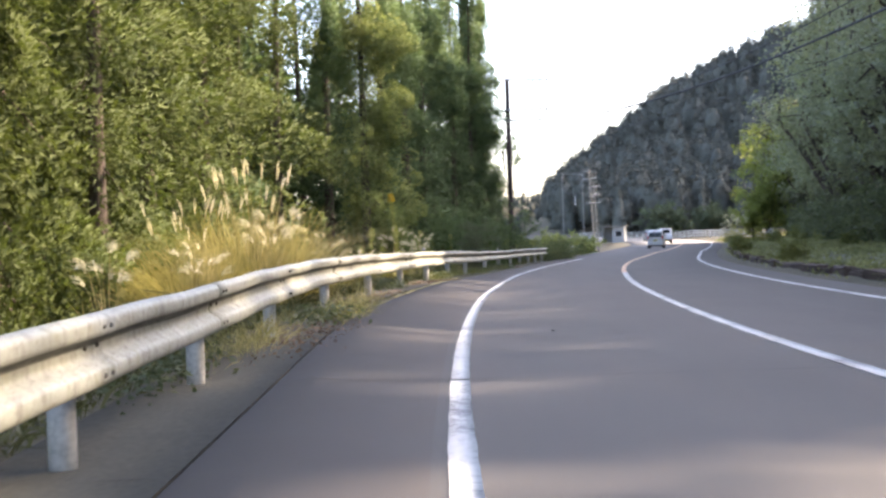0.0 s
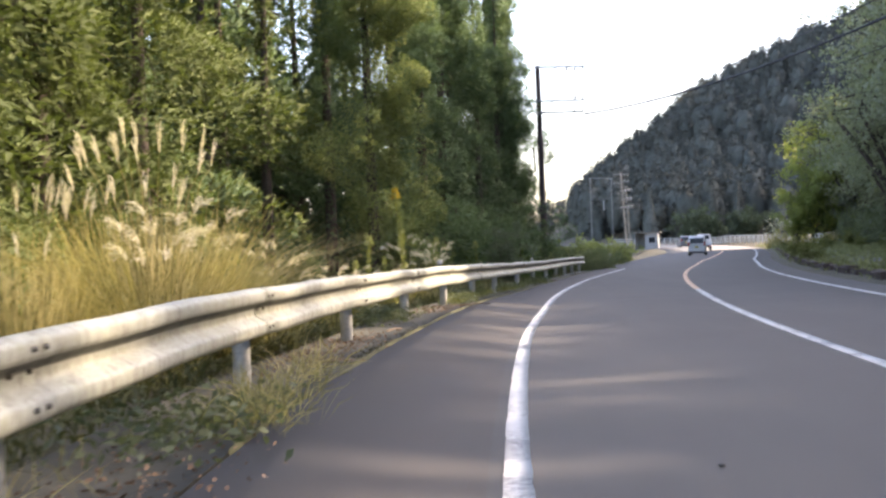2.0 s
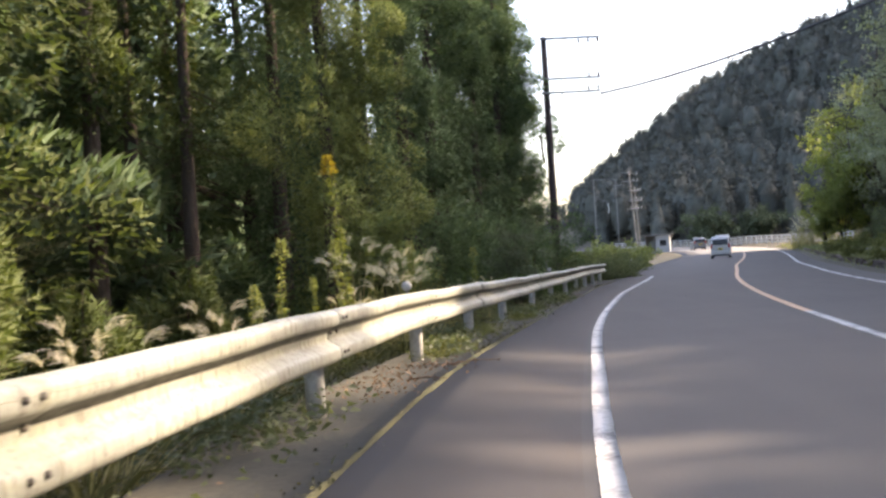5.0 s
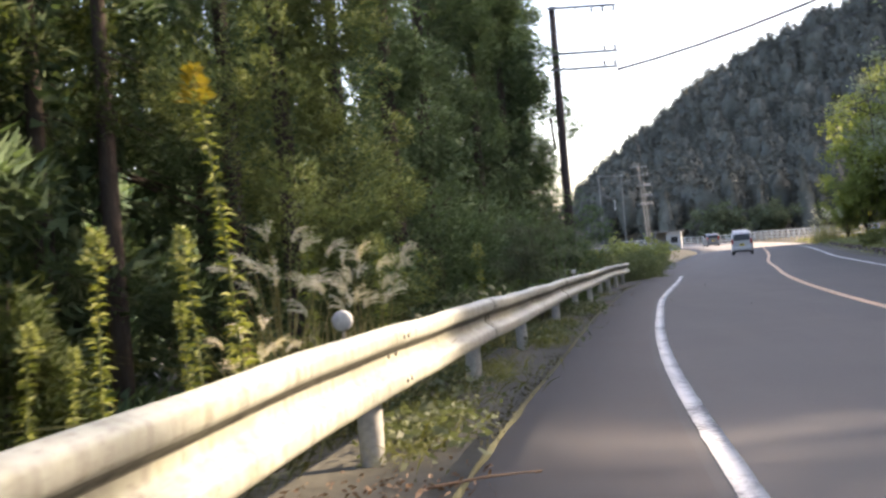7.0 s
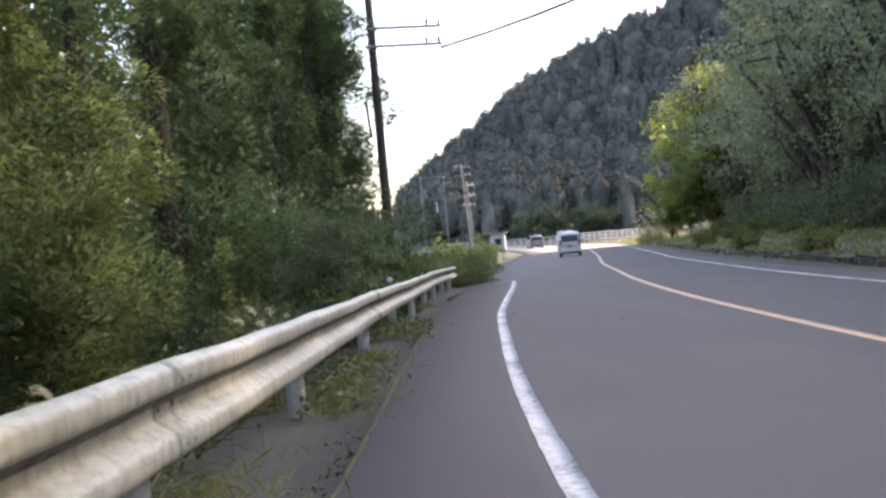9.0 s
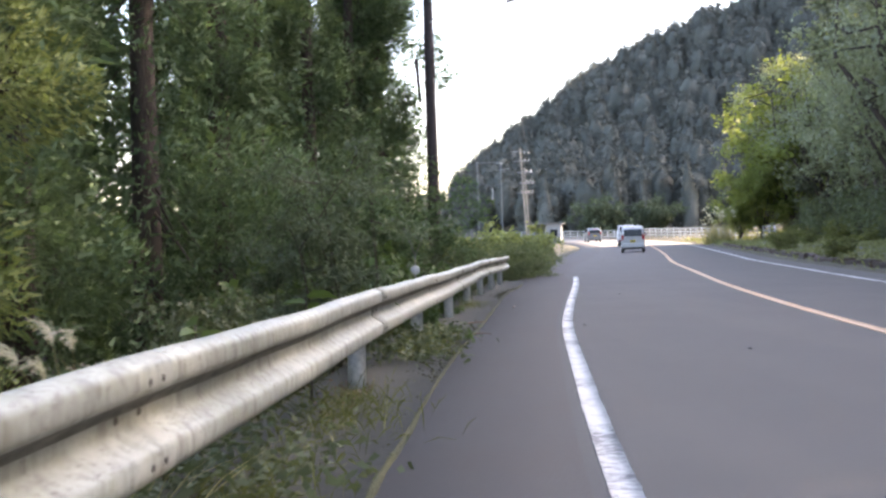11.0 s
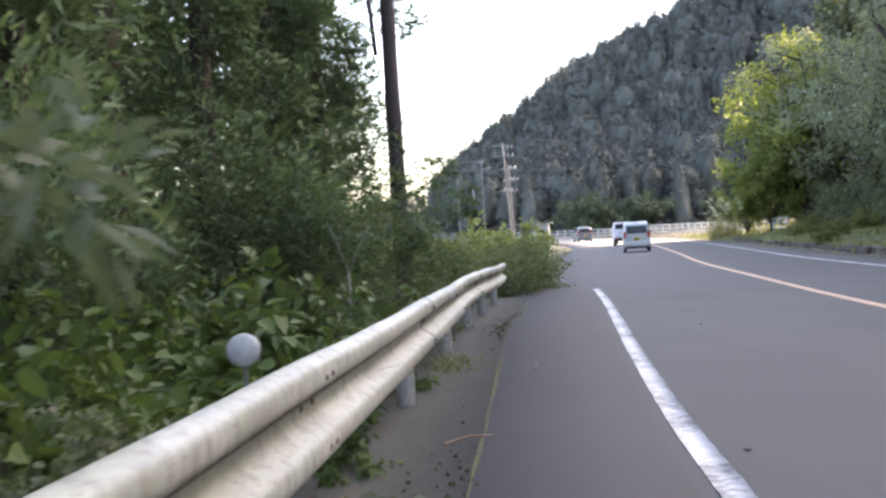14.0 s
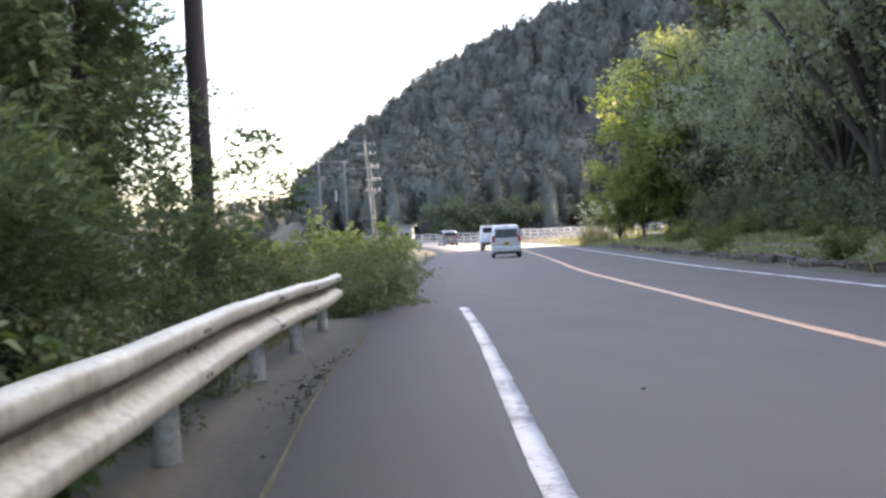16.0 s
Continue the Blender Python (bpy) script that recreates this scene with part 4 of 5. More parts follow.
woods("valley_woods", "dense cedar woodland behind the roadside trees", left_far, CEDAR, (12, 19), 330, (1.0, 0.46), RNG, 0.8, (0.18, 0.26), 6, 8, 0.5)

beyond = scatter(-12, 1.6, 74, 114, 4.6, RNG, lambda x, y: True)
woods("valley_woods", "low dark cedars and bushes beyond the roadside wood", beyond, CEDAR, (2.5, 5.5), 220, (0.38, 0.17), RNG, 0.6, (0.2, 0.29), 6, 8, 0.6)


# ---- shrubs and hedges ----
bush = [broadleaf(91 + i, 2.2, 1.5, SHRUB, "grey-green leafy shrub growing over the road's edge", 10, 60, 44, (0.14, 0.066), 0.1, "shrub", 1.0, "roadside shrubs", 2, "shrub") for i in range(2)]
hedge = [broadleaf(95 + i, 2.3, 1.9, HEDGE, "yellow-green shrub overgrown with creepers", 12, 70, 42, (0.22, 0.17), 0.1, "shrub", 1.0, "creeper-covered shrubs", 2, "shrub") for i in range(2)]
dark_bush = broadleaf(99, 2.6, 1.7, DARK_SHRUB, "dark green shrub in the shade of the wood", 10, 64, 26, (0.185, 0.10), 0.1, "shrub", 1.0, "dark shrubs", 2, "shrub")
for x, y, s in ((5.5, 66.4, 0.46), (6.1, 67.6, 0.52), (6.2, 70.0, 0.58), (6.5, 72.6, 0.56), (5.0, 70.5, 0.70), (7.2, 77.0, 0.52), (8.2, 81.0, 0.5), (4.5, 67.8, 0.62), (5.9, 68.6, 0.6), (6.6, 69.2, 0.46)):
    put(bush[rnd.randrange(2)], x, y, s)
for x, y, s in ((5.6, 76.0, 0.8), (4.4, 72.5, 0.82), (3.2, 75.0, 0.86), (2.6, 79.0, 0.95), (4.4, 80.0, 0.9), (6.9, 81.0, 0.7), (5.0, 84.0, 0.9), (8.2, 87.5, 0.7), (7.2, 92.0, 0.78), (9.4, 95.0, 0.72), (8.8, 101.0, 0.8), (10.8, 104.0, 0.72), (10.6, 110.0, 0.8), (6.2, 98.0, 0.9)):
    put(hedge[rnd.randrange(2)], x, y, s)
for x, y, s in ((0.7, 44.8, 0.34), (1.2, 45.8, 0.3), (0.1, 43.2, 0.4), (0.3, 46.2, 0.4), (3.4, 56.4, 0.3), (3.0, 54.6, 0.3), (2.6, 57.8, 0.42), (3.6, 60.6, 0.34), (1.9, 60.5, 0.6), (1.0, 57.0, 0.6), (2.9, 63.5, 0.6), (0.3, 54.0, 0.6), (-0.9, 49.0, 0.6), (-1.6, 41.0, 0.5), (-3.2, 30.0, 0.3), (2.2, 68.6, 0.7), (-3.4, 24.5, 0.4)):
    put(dark_bush, x, y, s)
for y in np.arange(44, 136, 5.5):
    put(dark_bush, float(xc(y)) + 12.4 + rnd.uniform(-0.6, 0.6), float(y), rnd.uniform(0.95, 1.35))
feather = broadleaf(103, 3.9, 1.25, FEATHER, "tall feathery grey-green sumac shrub behind the barrier", 11, 90, 110, (0.13, 0.034), 0.1, "shrub", 0.8, "", 2, "shrub")
put(feather, 1.3, 42.5, 0.54)
big = broadleaf(105, 1.35, 1.15, MULBERRY, "leafy mulberry bush with large green leaves behind the barrier", 10, 60, 24, (0.21, 0.125), 0.1, "shrub", 0.8, "large-leaved bushes", 2, "shrub")
for x, y, s in ((1.3, 47.6, 0.64), (1.8, 49.8, 0.64), (2.45, 52.9, 0.55), (0.4, 47.4, 0.80), (0.95, 50.4, 0.84), (1.5, 52.8, 0.7), (2.1, 48.7, 0.44), (2.4, 50.6, 0.42), (2.2, 47.2, 0.3), (2.6, 45.3, 0.2)):
    put(big, x, y, s)
def leafy_sprig(seed, h, label):
    """A single thin stem with a rosette of large drooping leaves, one of them turned yellow."""
    rng = np.random.default_rng(seed)
    plant = thing("sapling", label=label, category="plant", group="large-leaved saplings")
    bm = bmesh.new()
    tube(bm, [(0, 0, -0.1), (0.03, 0.01, 0.5 * h), (0.0, 0.02, h)], [0.011, 0.009, 0.005], 6)
    part("stem", bm, BARK, plant, smooth=True)
    for k in range(9):
        a = 2.4 * k + rng.uniform(-0.3, 0.3)
        at = np.array([[0.0, 0.01, h * (1 - 0.045 * k)]])
        way = np.array([[math.cos(a), math.sin(a), rng.uniform(0.0, 0.5)]]) * rng.uniform(0.17, 0.25)
        link("leaf", np_mesh("leaf", *broad_leaves(at, way, np.array([0.09]), rng)), GOLD if k == 5 else MULBERRY, plant, "leaf turned yellow" if k == 5 else "")
    return plant


sprig_plant = leafy_sprig(121, 1.0, "young sapling with large drooping green leaves behind the barrier")
put(sprig_plant, 1.28, 39.5, 0.95, 0.4)
put(sprig_plant, 0.86, 37.6, 0.85, 2.0)
far_bush = broadleaf(107, 4.2, 3.6, FOOT_LEAF, "round dull green bush at the foot of the hill", 12, 80, 60, (0.45, 0.28), 0.1, "shrub", 1.0, "bushes at the hill's foot", 2, "shrub")
for x, y, s in ((33.5, 205.0, 1.0), (42.0, 208.0, 0.9), (51.0, 196.0, 0.9), (54.0, 182.0, 0.8), (47.0, 158.0, 0.7)):
    put(far_bush, x, y, s)


# a forked dead sapling among the bushes
bm = bmesh.new()
tube(bm, [(0, 0, -0.3), (0.02, 0, 0.45), (0.03, 0.02, 0.95)], [0.013, 0.011, 0.010], 7)
tube(bm, [(0.03, 0.02, 0.93), (-0.05, 0.03, 1.15), (-0.16, 0.05, 1.44)], [0.010, 0.007, 0.003], 6)
tube(bm, [(0.03, 0.02, 0.93), (0.12, 0.0, 1.14), (0.26, 0.02, 1.38)], [0.010, 0.007, 0.003], 6)
tube(bm, [(-0.05, 0.03, 1.15), (-0.03, 0.05, 1.3), (-0.04, 0.08, 1.42)], [0.005, 0.004, 0.002], 5)
dead = tagged(part("dead_sapling", bm, POLE_GREY, None, smooth=True), "pale forked dead sapling standing among green bushes", "sapling")
dead.matrix_world = Matrix.Translation((2.35, 52.9, float(gz(2.35, 52.9)) + 0.05))


# ---- grasses ----
def pampas(seed, r, h, stalks, plumes, label, fan=1.0):
    """A tuft of arching straw blades with feathery plumes on thin stalks."""
    rng = np.random.default_rng(seed)
    tuft = thing("pampas_grass", label=label, category="grass", group="pampas grass tufts")
    n = stalks
    a = rng.uniform(0, 2 * np.pi, n)
    lean = rng.uniform(0.05, 1.25, n)
    hgt = h * rng.uniform(0.35, 0.92, n)
    base = np.stack([np.cos(a), np.sin(a), 0 * a], 1) * (r * 0.35 * rng.random(n) ** 0.5)[:, None]
    out = np.stack([np.cos(a), np.sin(a), 0 * a], 1) + rng.normal(size=(n, 3)) * [0.3, 0.3, 0]
    v, f = [], []
    for s0, s1 in ((0, 0.35), (0.35, 0.7), (0.7, 1.0)):
        w0, w1 = 0.009 * (1.2 - s0), 0.009 * (1.2 - s1) * (s1 < 1)
        p0 = base + out * (lean * hgt * 0.8 * s0**1.8)[:, None] + np.array([0, 0, 1]) * (hgt * (s0 - 0.25 * lean * s0**3))[:, None]
        p1 = base + out * (lean * hgt * 0.8 * s1**1.8)[:, None] + np.array([0, 0, 1]) * (hgt * (s1 - 0.25 * lean * s1**3))[:, None]
        side = np.stack([-np.sin(a + 0.6), np.cos(a + 0.6), 0 * a], 1)
        k = sum(len(q) for q in v)
        v.append(np.stack([p0 - side * w0, p0 + side * w0, p1 + side * w1, p1 - side * w1], 1).reshape(-1, 3))
        f.append(np.arange(4 * n).reshape(-1, 4) + k)
    link("blades", np_mesh("blades", np.concatenate(v), np.concatenate(f)), STRAW, tuft)
    for i in range(plumes):
        b = rng.uniform(0, 2 * np.pi)
        d = np.array([math.cos(b), math.sin(b), 0]) * rng.uniform(0.08, 0.42) * r
        hh = h * rng.uniform(0.78, 1.1)
        bm = bmesh.new()
        pts = [d * 0.2, d * 0.5 + [0, 0, hh * 0.5], d + [0, 0, hh * 0.86], d * 1.25 + [0, 0, hh * 0.93]]
        tube(bm, [tuple(p) for p in pts], [0.006, 0.005, 0.004, 0.003], 4)
        me = bpy.data.meshes.new("plume_stalk")
        bm.to_mesh(me)
        bm.free()
        stalk = link("stalk", me, STRAW, tuft)
        tip = d * 1.25 + [0, 0, hh * 0.93]
        droop = np.array([math.cos(b), math.sin(b), 0])
        ln = 0.12 * h / 2.4 + 0.15
        q = 11                                     # long racemes that fan out to one side
        s0 = rng.uniform(-0.35, 0.35, q)
        lay = droop * (fan * rng.uniform(0.05, 0.5, q))[:, None] + np.array([-droop[1], droop[0], 0]) * rng.normal(size=q)[:, None] * 0.2 * fan + [0, 0, 1.0]
        lay /= np.linalg.norm(lay, axis=1, keepdims=True)
        root = tip + np.array([0, 0, 1.0]) * (s0 * 0.3 * ln)[:, None]
        reach = ln * rng.uniform(0.7, 1.25, q)
        m = 13                                     # silky hairs along each
        k = np.linspace(0.05, 1.0, m)
        c = root[:, None] + lay[:, None] * (k[None] * reach[:, None])[:, :, None] + droop * (0.45 * fan * k**2 * ln)[None, :, None] - np.array([0, 0, 1]) * (0.42 * fan * k**2 * ln)[None, :, None]
        along_it = np.gradient(c, axis=1)
        along_it /= np.linalg.norm(along_it, axis=2, keepdims=True)
        w = (along_it + rng.normal(size=c.shape) * (0.12 + 0.16 * fan)).reshape(-1, 3)
        pv, pf = blades(c.reshape(-1, 3), w * (0.062 * rng.uniform(0.6, 1.3, q * m))[:, None], 0.0075, rng, 0.2)
        link("plume", np_mesh("plume", pv, pf), PLUME, stalk, "silvery feathery plume")
    return tuft


grand = pampas(201, 2.1, 3.0, 3200, 20, "large golden pampas grass tuft with slender silvery plumes", 0.3)
put(grand, -2.3, 15.4, 0.86, 0.3)
put(grand, -2.9, 13.6, 0.66, 2.1)
small = pampas(203, 1.0, 1.9, 120, 12, "small straw-coloured pampas tuft with pale plumes")
for x, y, s in ((-1.7, 13.6, 0.8), (-1.9, 9.6, 0.62), (-2.2, 7.0, 0.62), (-1.35, 16.9, 0.62), (-2.2, 16.8, 0.95), (-1.1, 19.6, 0.5), (-0.36, 28.6, 0.66), (-0.24, 29.4, 0.66), (-0.75, 27.4, 0.5), (-0.95, 29.4, 0.8), (0.15, 31.4, 0.42), (0.75, 35.6, 0.5), (-1.1, 22.4, 0.5)):
    put(small, x, y, s)


def goldenrod(seed, h, label, head):
    """A tall upright weed: one stem, narrow leaves all the way up, a yellow head."""
    rng = np.random.default_rng(seed)
    weed = thing("goldenrod", label=label, category="plant", group="goldenrod plants")
    bend = rng.normal(size=2) * 0.05 * h
    bm = bmesh.new()
    tube(bm, [(bend[0] * s * s, bend[1] * s * s, h * s) for s in (0, 0.3, 0.6, 0.95)], [0.012, 0.01, 0.008, 0.004], 5)
    part("stem", bm, SHRUB, weed)
    n = int(110 * h)
    s = rng.uniform(0.12, 0.93, n)
    a = rng.uniform(0, 2 * np.pi, n)
    c = np.stack([bend[0] * s * s, bend[1] * s * s, h * s], 1)
    w = np.stack([np.cos(a), np.sin(a), rng.uniform(-0.2, 0.8, n)], 1) * (0.13 * rng.uniform(0.5, 1.1, n) * (1.15 - 0.5 * s))[:, None]
    link("leaves", np_mesh("leaves", *blades(c, w, 0.02, rng, 0.3)), ROD_LEAF, weed)
    n = 160
    s = rng.random(n)
    a = rng.uniform(0, 2 * np.pi, n)
    rr = 0.08 * (1 - s) * rng.random(n) + 0.012
    c = np.stack([bend[0] + rr * np.cos(a), bend[1] + rr * np.sin(a), h * 0.9 + 0.22 * s + 0.1 * rr], 1)
    w = np.stack([np.cos(a), np.sin(a), rng.uniform(0, 1, n)], 1) * 0.05
    link("flower_head", np_mesh("flower_head", *blades(c, w, 0.024, rng, 0.1)), head, weed, "small-flowered head")
    return weed


rod = [goldenrod(301, 2.6, "tall goldenrod with narrow leaves and a yellow head", GOLD), goldenrod(303, 1.9, "goldenrod with narrow leaves behind the barrier", HEDGE)]
for x, y, k, s in ((-0.72, 26.9, 0, 1.0), (-0.62, 25.6, 1, 0.75), (-1.4, 26.4, 1, 0.85), (-1.62, 25.9, 1, 0.7), (-1.15, 27.3, 1, 0.62), (-0.75, 29.6, 1, 1.05), (-0.3, 30.6, 1, 0.8), (0.5, 35.2, 1, 0.8), (-1.75, 26.9, 1, 0.6)):
    put(rod[k], x, y, s)


def low_weeds(name, label, spots, mat, n, length, width, seed, lift=0.02, flat=0.5):
    """Low ragged weeds or litter over patches (x, y, rx, ry) of the ground, in one mesh."""
    rng = np.random.default_rng(seed)
    cs = []
    for x, y, rx, ry in spots:
        k = int(n * rx * ry)
        q = rng.normal(size=(k, 2)) * 0.45
        cs.append(np.stack([x + q[:, 0] * rx, y + q[:, 1] * ry], 1))
    c = np.concatenate(cs)
    yy = c[:, 1]
    z = np.where(np.abs(c[:, 0] - xrail(yy)) < 0.9, zg(yy) + 0.012, gz(c[:, 0], yy))
    base = np.stack([c[:, 0], yy, z + lift * rng.random(len(c))], 1)
    w = rng.normal(size=(len(c), 3)) * [1, 1, 0.4] + [0, 0, flat]
    w /= np.linalg.norm(w, axis=1, keepdims=True)
    v, f = blades(base, w * (length * rng.uniform(0.4, 1.3, len(c)))[:, None], width * rng.uniform(0.6, 1.3, len(c)), rng, 0.25)
    return tagged(link(name, np_mesh(name, v, f), mat), label, "grass", kind="stuff")


low_weeds("verge_grass", "tufts of green and straw-coloured grass under the barrier", [(0.3, 27.6, 0.3, 0.8), (0.2, 26.4, 0.2, 0.4), (-0.45, 10.6, 0.35, 1.0), (0.55, 31.0, 0.5, 1.6), (0.2, 28.6, 0.4, 1.2), (1.2, 35.5, 0.4, 2.0), (2.1, 43.2, 0.45, 0.9), (2.25, 44.5, 0.4, 0.9), (1.5, 38.8, 0.4, 1.5), (3.2, 51.5, 0.3, 0.7)], GRASS, 900, 0.22, 0.008, 401, 0.05, 1.3)
low_weeds("dry_grass", "dry straw-coloured grass growing up round the barrier", [(-0.3, 10.9, 0.3, 0.7), (-0.15, 10.1, 0.25, 0.4), (-0.3, 12.6, 0.25, 0.6), (-0.75, 6.6, 0.3, 1.6)], STRAW, 1000, 0.42, 0.007, 402, 0.05, 1.6)
low_weeds("creeper", "low green creepers with small leaves under the barrier", [(0.22, 26.9, 0.34, 0.7), (0.2, 27.6, 0.4, 0.9), (0.3, 27.2, 0.3, 0.6), (0.2, 29.8, 0.4, 1.2), (-0.6, 10.0, 0.6, 1.2), (-0.95, 4.5, 0.3, 1.5), (2.0, 42.8, 0.6, 1.0), (2.3, 44.8, 0.5, 0.9), (-0.6, 21.0, 0.5, 1.8), (1.1, 36.5, 0.6, 2.0)], DARK_SHRUB, 800, 0.075, 0.04, 403, 0.2, 0.4)
low_weeds("leaf_litter", "brown fallen leaves and twigs in the gutter", [(0.15, 25.7, 0.6, 0.7), (-0.75, 14.5, 0.5, 1.6), (-0.6, 17.0, 0.5, 2.0), (-0.1, 24.0, 0.5, 1.4), (2.4, 45.6, 0.3, 0.9), (1.5, 40.2, 0.3, 1.5), (-0.5, 8.0, 0.5, 2.5)], LITTER, 420, 0.045, 0.02, 405, 0.02, 0.1)
yv = RNG.uniform(-10, 68, 34000)
xv = xrail(yv) - 0.45 - RNG.gamma(1.6, 0.8, len(yv))
base = np.stack([xv, yv, gz(xv, yv)], 1)
wv = RNG.normal(size=(len(yv), 3)) * [0.5, 0.5, 0.2] + [0, 0, 0.8]
tagged(link("bank_weeds", np_mesh("bank_weeds", *blades(base, wv * (0.1 + RNG.gamma(1.5, 0.13, len(yv)))[:, None], RNG.uniform(0.008, 0.035, len(yv)), RNG, 0.35)), BANK), "rank green weeds on the bank behind the barrier", "grass", kind="stuff")
yv = RNG.uniform(8, 150, 60000)
ov = 4.75 + RNG.gamma(2.0, 2.6, len(yv))
pv = along(yv, ov)
base = np.stack([pv[:, 0], pv[:, 1], gz(pv[:, 0], pv[:, 1]) - 0.02], 1)[(ov > 9.0) | (ov < 5.9) | (RNG.random(len(ov)) < 0.22)]
wv = RNG.normal(size=(len(base), 3)) * [0.45, 0.45, 0.15] + [0, 0, 0.8]
tagged(link("far_verge_grass", np_mesh("far_verge_grass", *blades(base, wv * RNG.uniform(0.15, 0.45, len(base))[:, None], 0.06, RNG, 0.3)), VERGE), "rough green and straw grass on the far verge", "grass", kind="stuff")


# ---- far verge: broken dark kerb, gravel strip ----
yk = np.arange(-40, 126, 1.0)
def ground_strip(name, o0, o1, mat, label, lift, cells=4):
    """A strip that follows the ground between two offsets from the centre line."""
    rows = [along(yk, o) for o in np.linspace(o0, o1, cells + 1)]
    v = np.stack([np.stack([r[:, 0], r[:, 1], gz(r[:, 0], r[:, 1]) + lift], 1) for r in rows], 1).reshape(-1, 3)
    k = cells + 1
    f = [(i * k + j, i * k + j + 1, (i + 1) * k + j + 1, (i + 1) * k + j) for i in range(len(yk) - 1) for j in range(cells)]
    return tagged(link(name, np_mesh(name, v, f), mat), label, "ground", kind="structure")


ground_strip("pavement", 5.9, 9.6, GRAVEL, "grey gravel strip beside the far lane", 0.03)
KERB = grainy("kerb_earth", (0.045, 0.030, 0.024), (0.11, 0.075, 0.058), 1.0, 14.0, 1.0, 0, 0.8, 0.03)
kerb_set = new("kerb")
tagged(kerb_set, "low dark earth-stained kerb along the far lane", "kerb", kind="structure")
for y in np.arange(4, 122, 2.0):
    bm = bmesh.new()
    box(bm, -0.16, 0.16, -1.03, 1.03, -0.24, 0.16, 0.05)
    for v in bm.verts:
        v.co += Vector((rnd.uniform(-0.05, 0.05), 0, rnd.uniform(-0.06, 0.04)))
    p, q = along(y, 5.15), along(y + 1, 5.15)
    k = part("kerb_stone", bm, KERB, kerb_set)
    k.matrix_world = Matrix.Translation((*p[:2], float(zr(y)) + 0.04 + rnd.uniform(-0.06, 0.03))) @ Matrix.Rotation(math.atan2(-(q[0] - p[0]), q[1] - p[1]) + rnd.uniform(-0.05, 0.05), 4, "Z")
verge_tuft = broadleaf(111, 1.1, 0.9, GRASS, "rough clump of weeds on the far verge", 10, 50, 34, (0.2, 0.05), 0.1, "weed_clump", 1.0, "weed clumps on the far verge", 2, "plant")
for y, o, s in ((37.0, 5.6, 0.7), (61.0, 5.4, 0.7), (75.0, 5.6, 0.7), (90.0, 5.6, 0.8), (57.0, 10.4, 0.6), (68.0, 11.6, 0.6), (82.0, 11.2, 0.7), (96.0, 10.6, 0.7), (104.0, 8.6, 0.8), (112.0, 7.6, 0.8), (52.0, 13.0, 0.9), (63.0, 13.4, 0.9), (73.0, 13.6, 0.9), (85.0, 13.4, 1.0), (99.0, 12.0, 1.0), (109.0, 11.0, 1.0), (118.0, 9.4, 1.0), (30.0, 12.5, 0.8)):
    p = along(y, o)
    put(verge_tuft, float(p[0]), float(p[1]), s)
for x, y, s in ((28.7, 130.4, 1.2), (29.6, 131.6, 1.45), (30.4, 130.8, 1.5), (30.0, 133.0, 1.3)):
    put(small, x, y, s)

# ---- white pipe fence round the far bend ----
FENCE = [(33.2, 127.0), (34.0, 138.0), (34.2, 149.0), (33.8, 160.0), (32.6, 171.0), (30.6, 181.0), (27.8, 190.0), (24.0, 199.0), (19.0, 207.0)]
fence = thing("pipe_fence", label="white painted pipe railing round the road's far bend", category="fence")
fx, fy = [p[0] for p in FENCE], [p[1] for p in FENCE]
fl = np.linspace(0, len(FENCE) - 1, 46)
pts = [Vector((np.interp(s, range(len(FENCE)), fx), np.interp(s, range(len(FENCE)), fy), 0)) for s in fl]
for p in pts:
    p.z = float(gz(p.x, p.y))
for p in pts:
    bm = bmesh.new()
    tube(bm, [p - Vector((0, 0, 0.2)), p + Vector((0, 0, 1.12))], 0.055, 8)
    part("post", bm, FENCE_WHITE, fence, smooth=True)
for z in (0.35, 0.7, 1.05):
    bm = bmesh.new()
    tube(bm, [p + Vector((0, 0, z)) for p in pts], 0.045, 8)
    part("rail_pipe", bm, FENCE_WHITE, fence, smooth=True)

# ---- small roadside shed ----
sx, sy = 20.4, 166.0
shed = thing("shed", pose(sx, sy, float(gz(sx, sy)), 0, 0, -12), label="small pale grey shed with a flat overhanging roof", category="shed")
for nm, b, mt in (("wall", (-1.5, -1.42, -1.0, 1.0, 0, 2.2), SHED_WALL), ("wall", (1.42, 1.5, -1.0, 1.0, 0, 2.2), SHED_WALL), ("wall", (-1.42, 1.42, 0.92, 1.0, 0, 2.2), SHED_WALL), ("wall", (-0.2, 1.42, -1.0, -0.92, 0, 2.2), SHED_WALL), ("roof", (-1.8, 1.8, -1.35, 1.2, 2.2, 2.32), POLE_GREY)):
    bm = bmesh.new()
    box(bm, *b, 0.02)
    part(nm, bm, mt, shed)
bm = bmesh.new()
box(bm, 0.3, 1.1, -1.03, -1.0, 0.9, 1.6, 0.01)
part("window", bm, GLASS_DARK, shed)


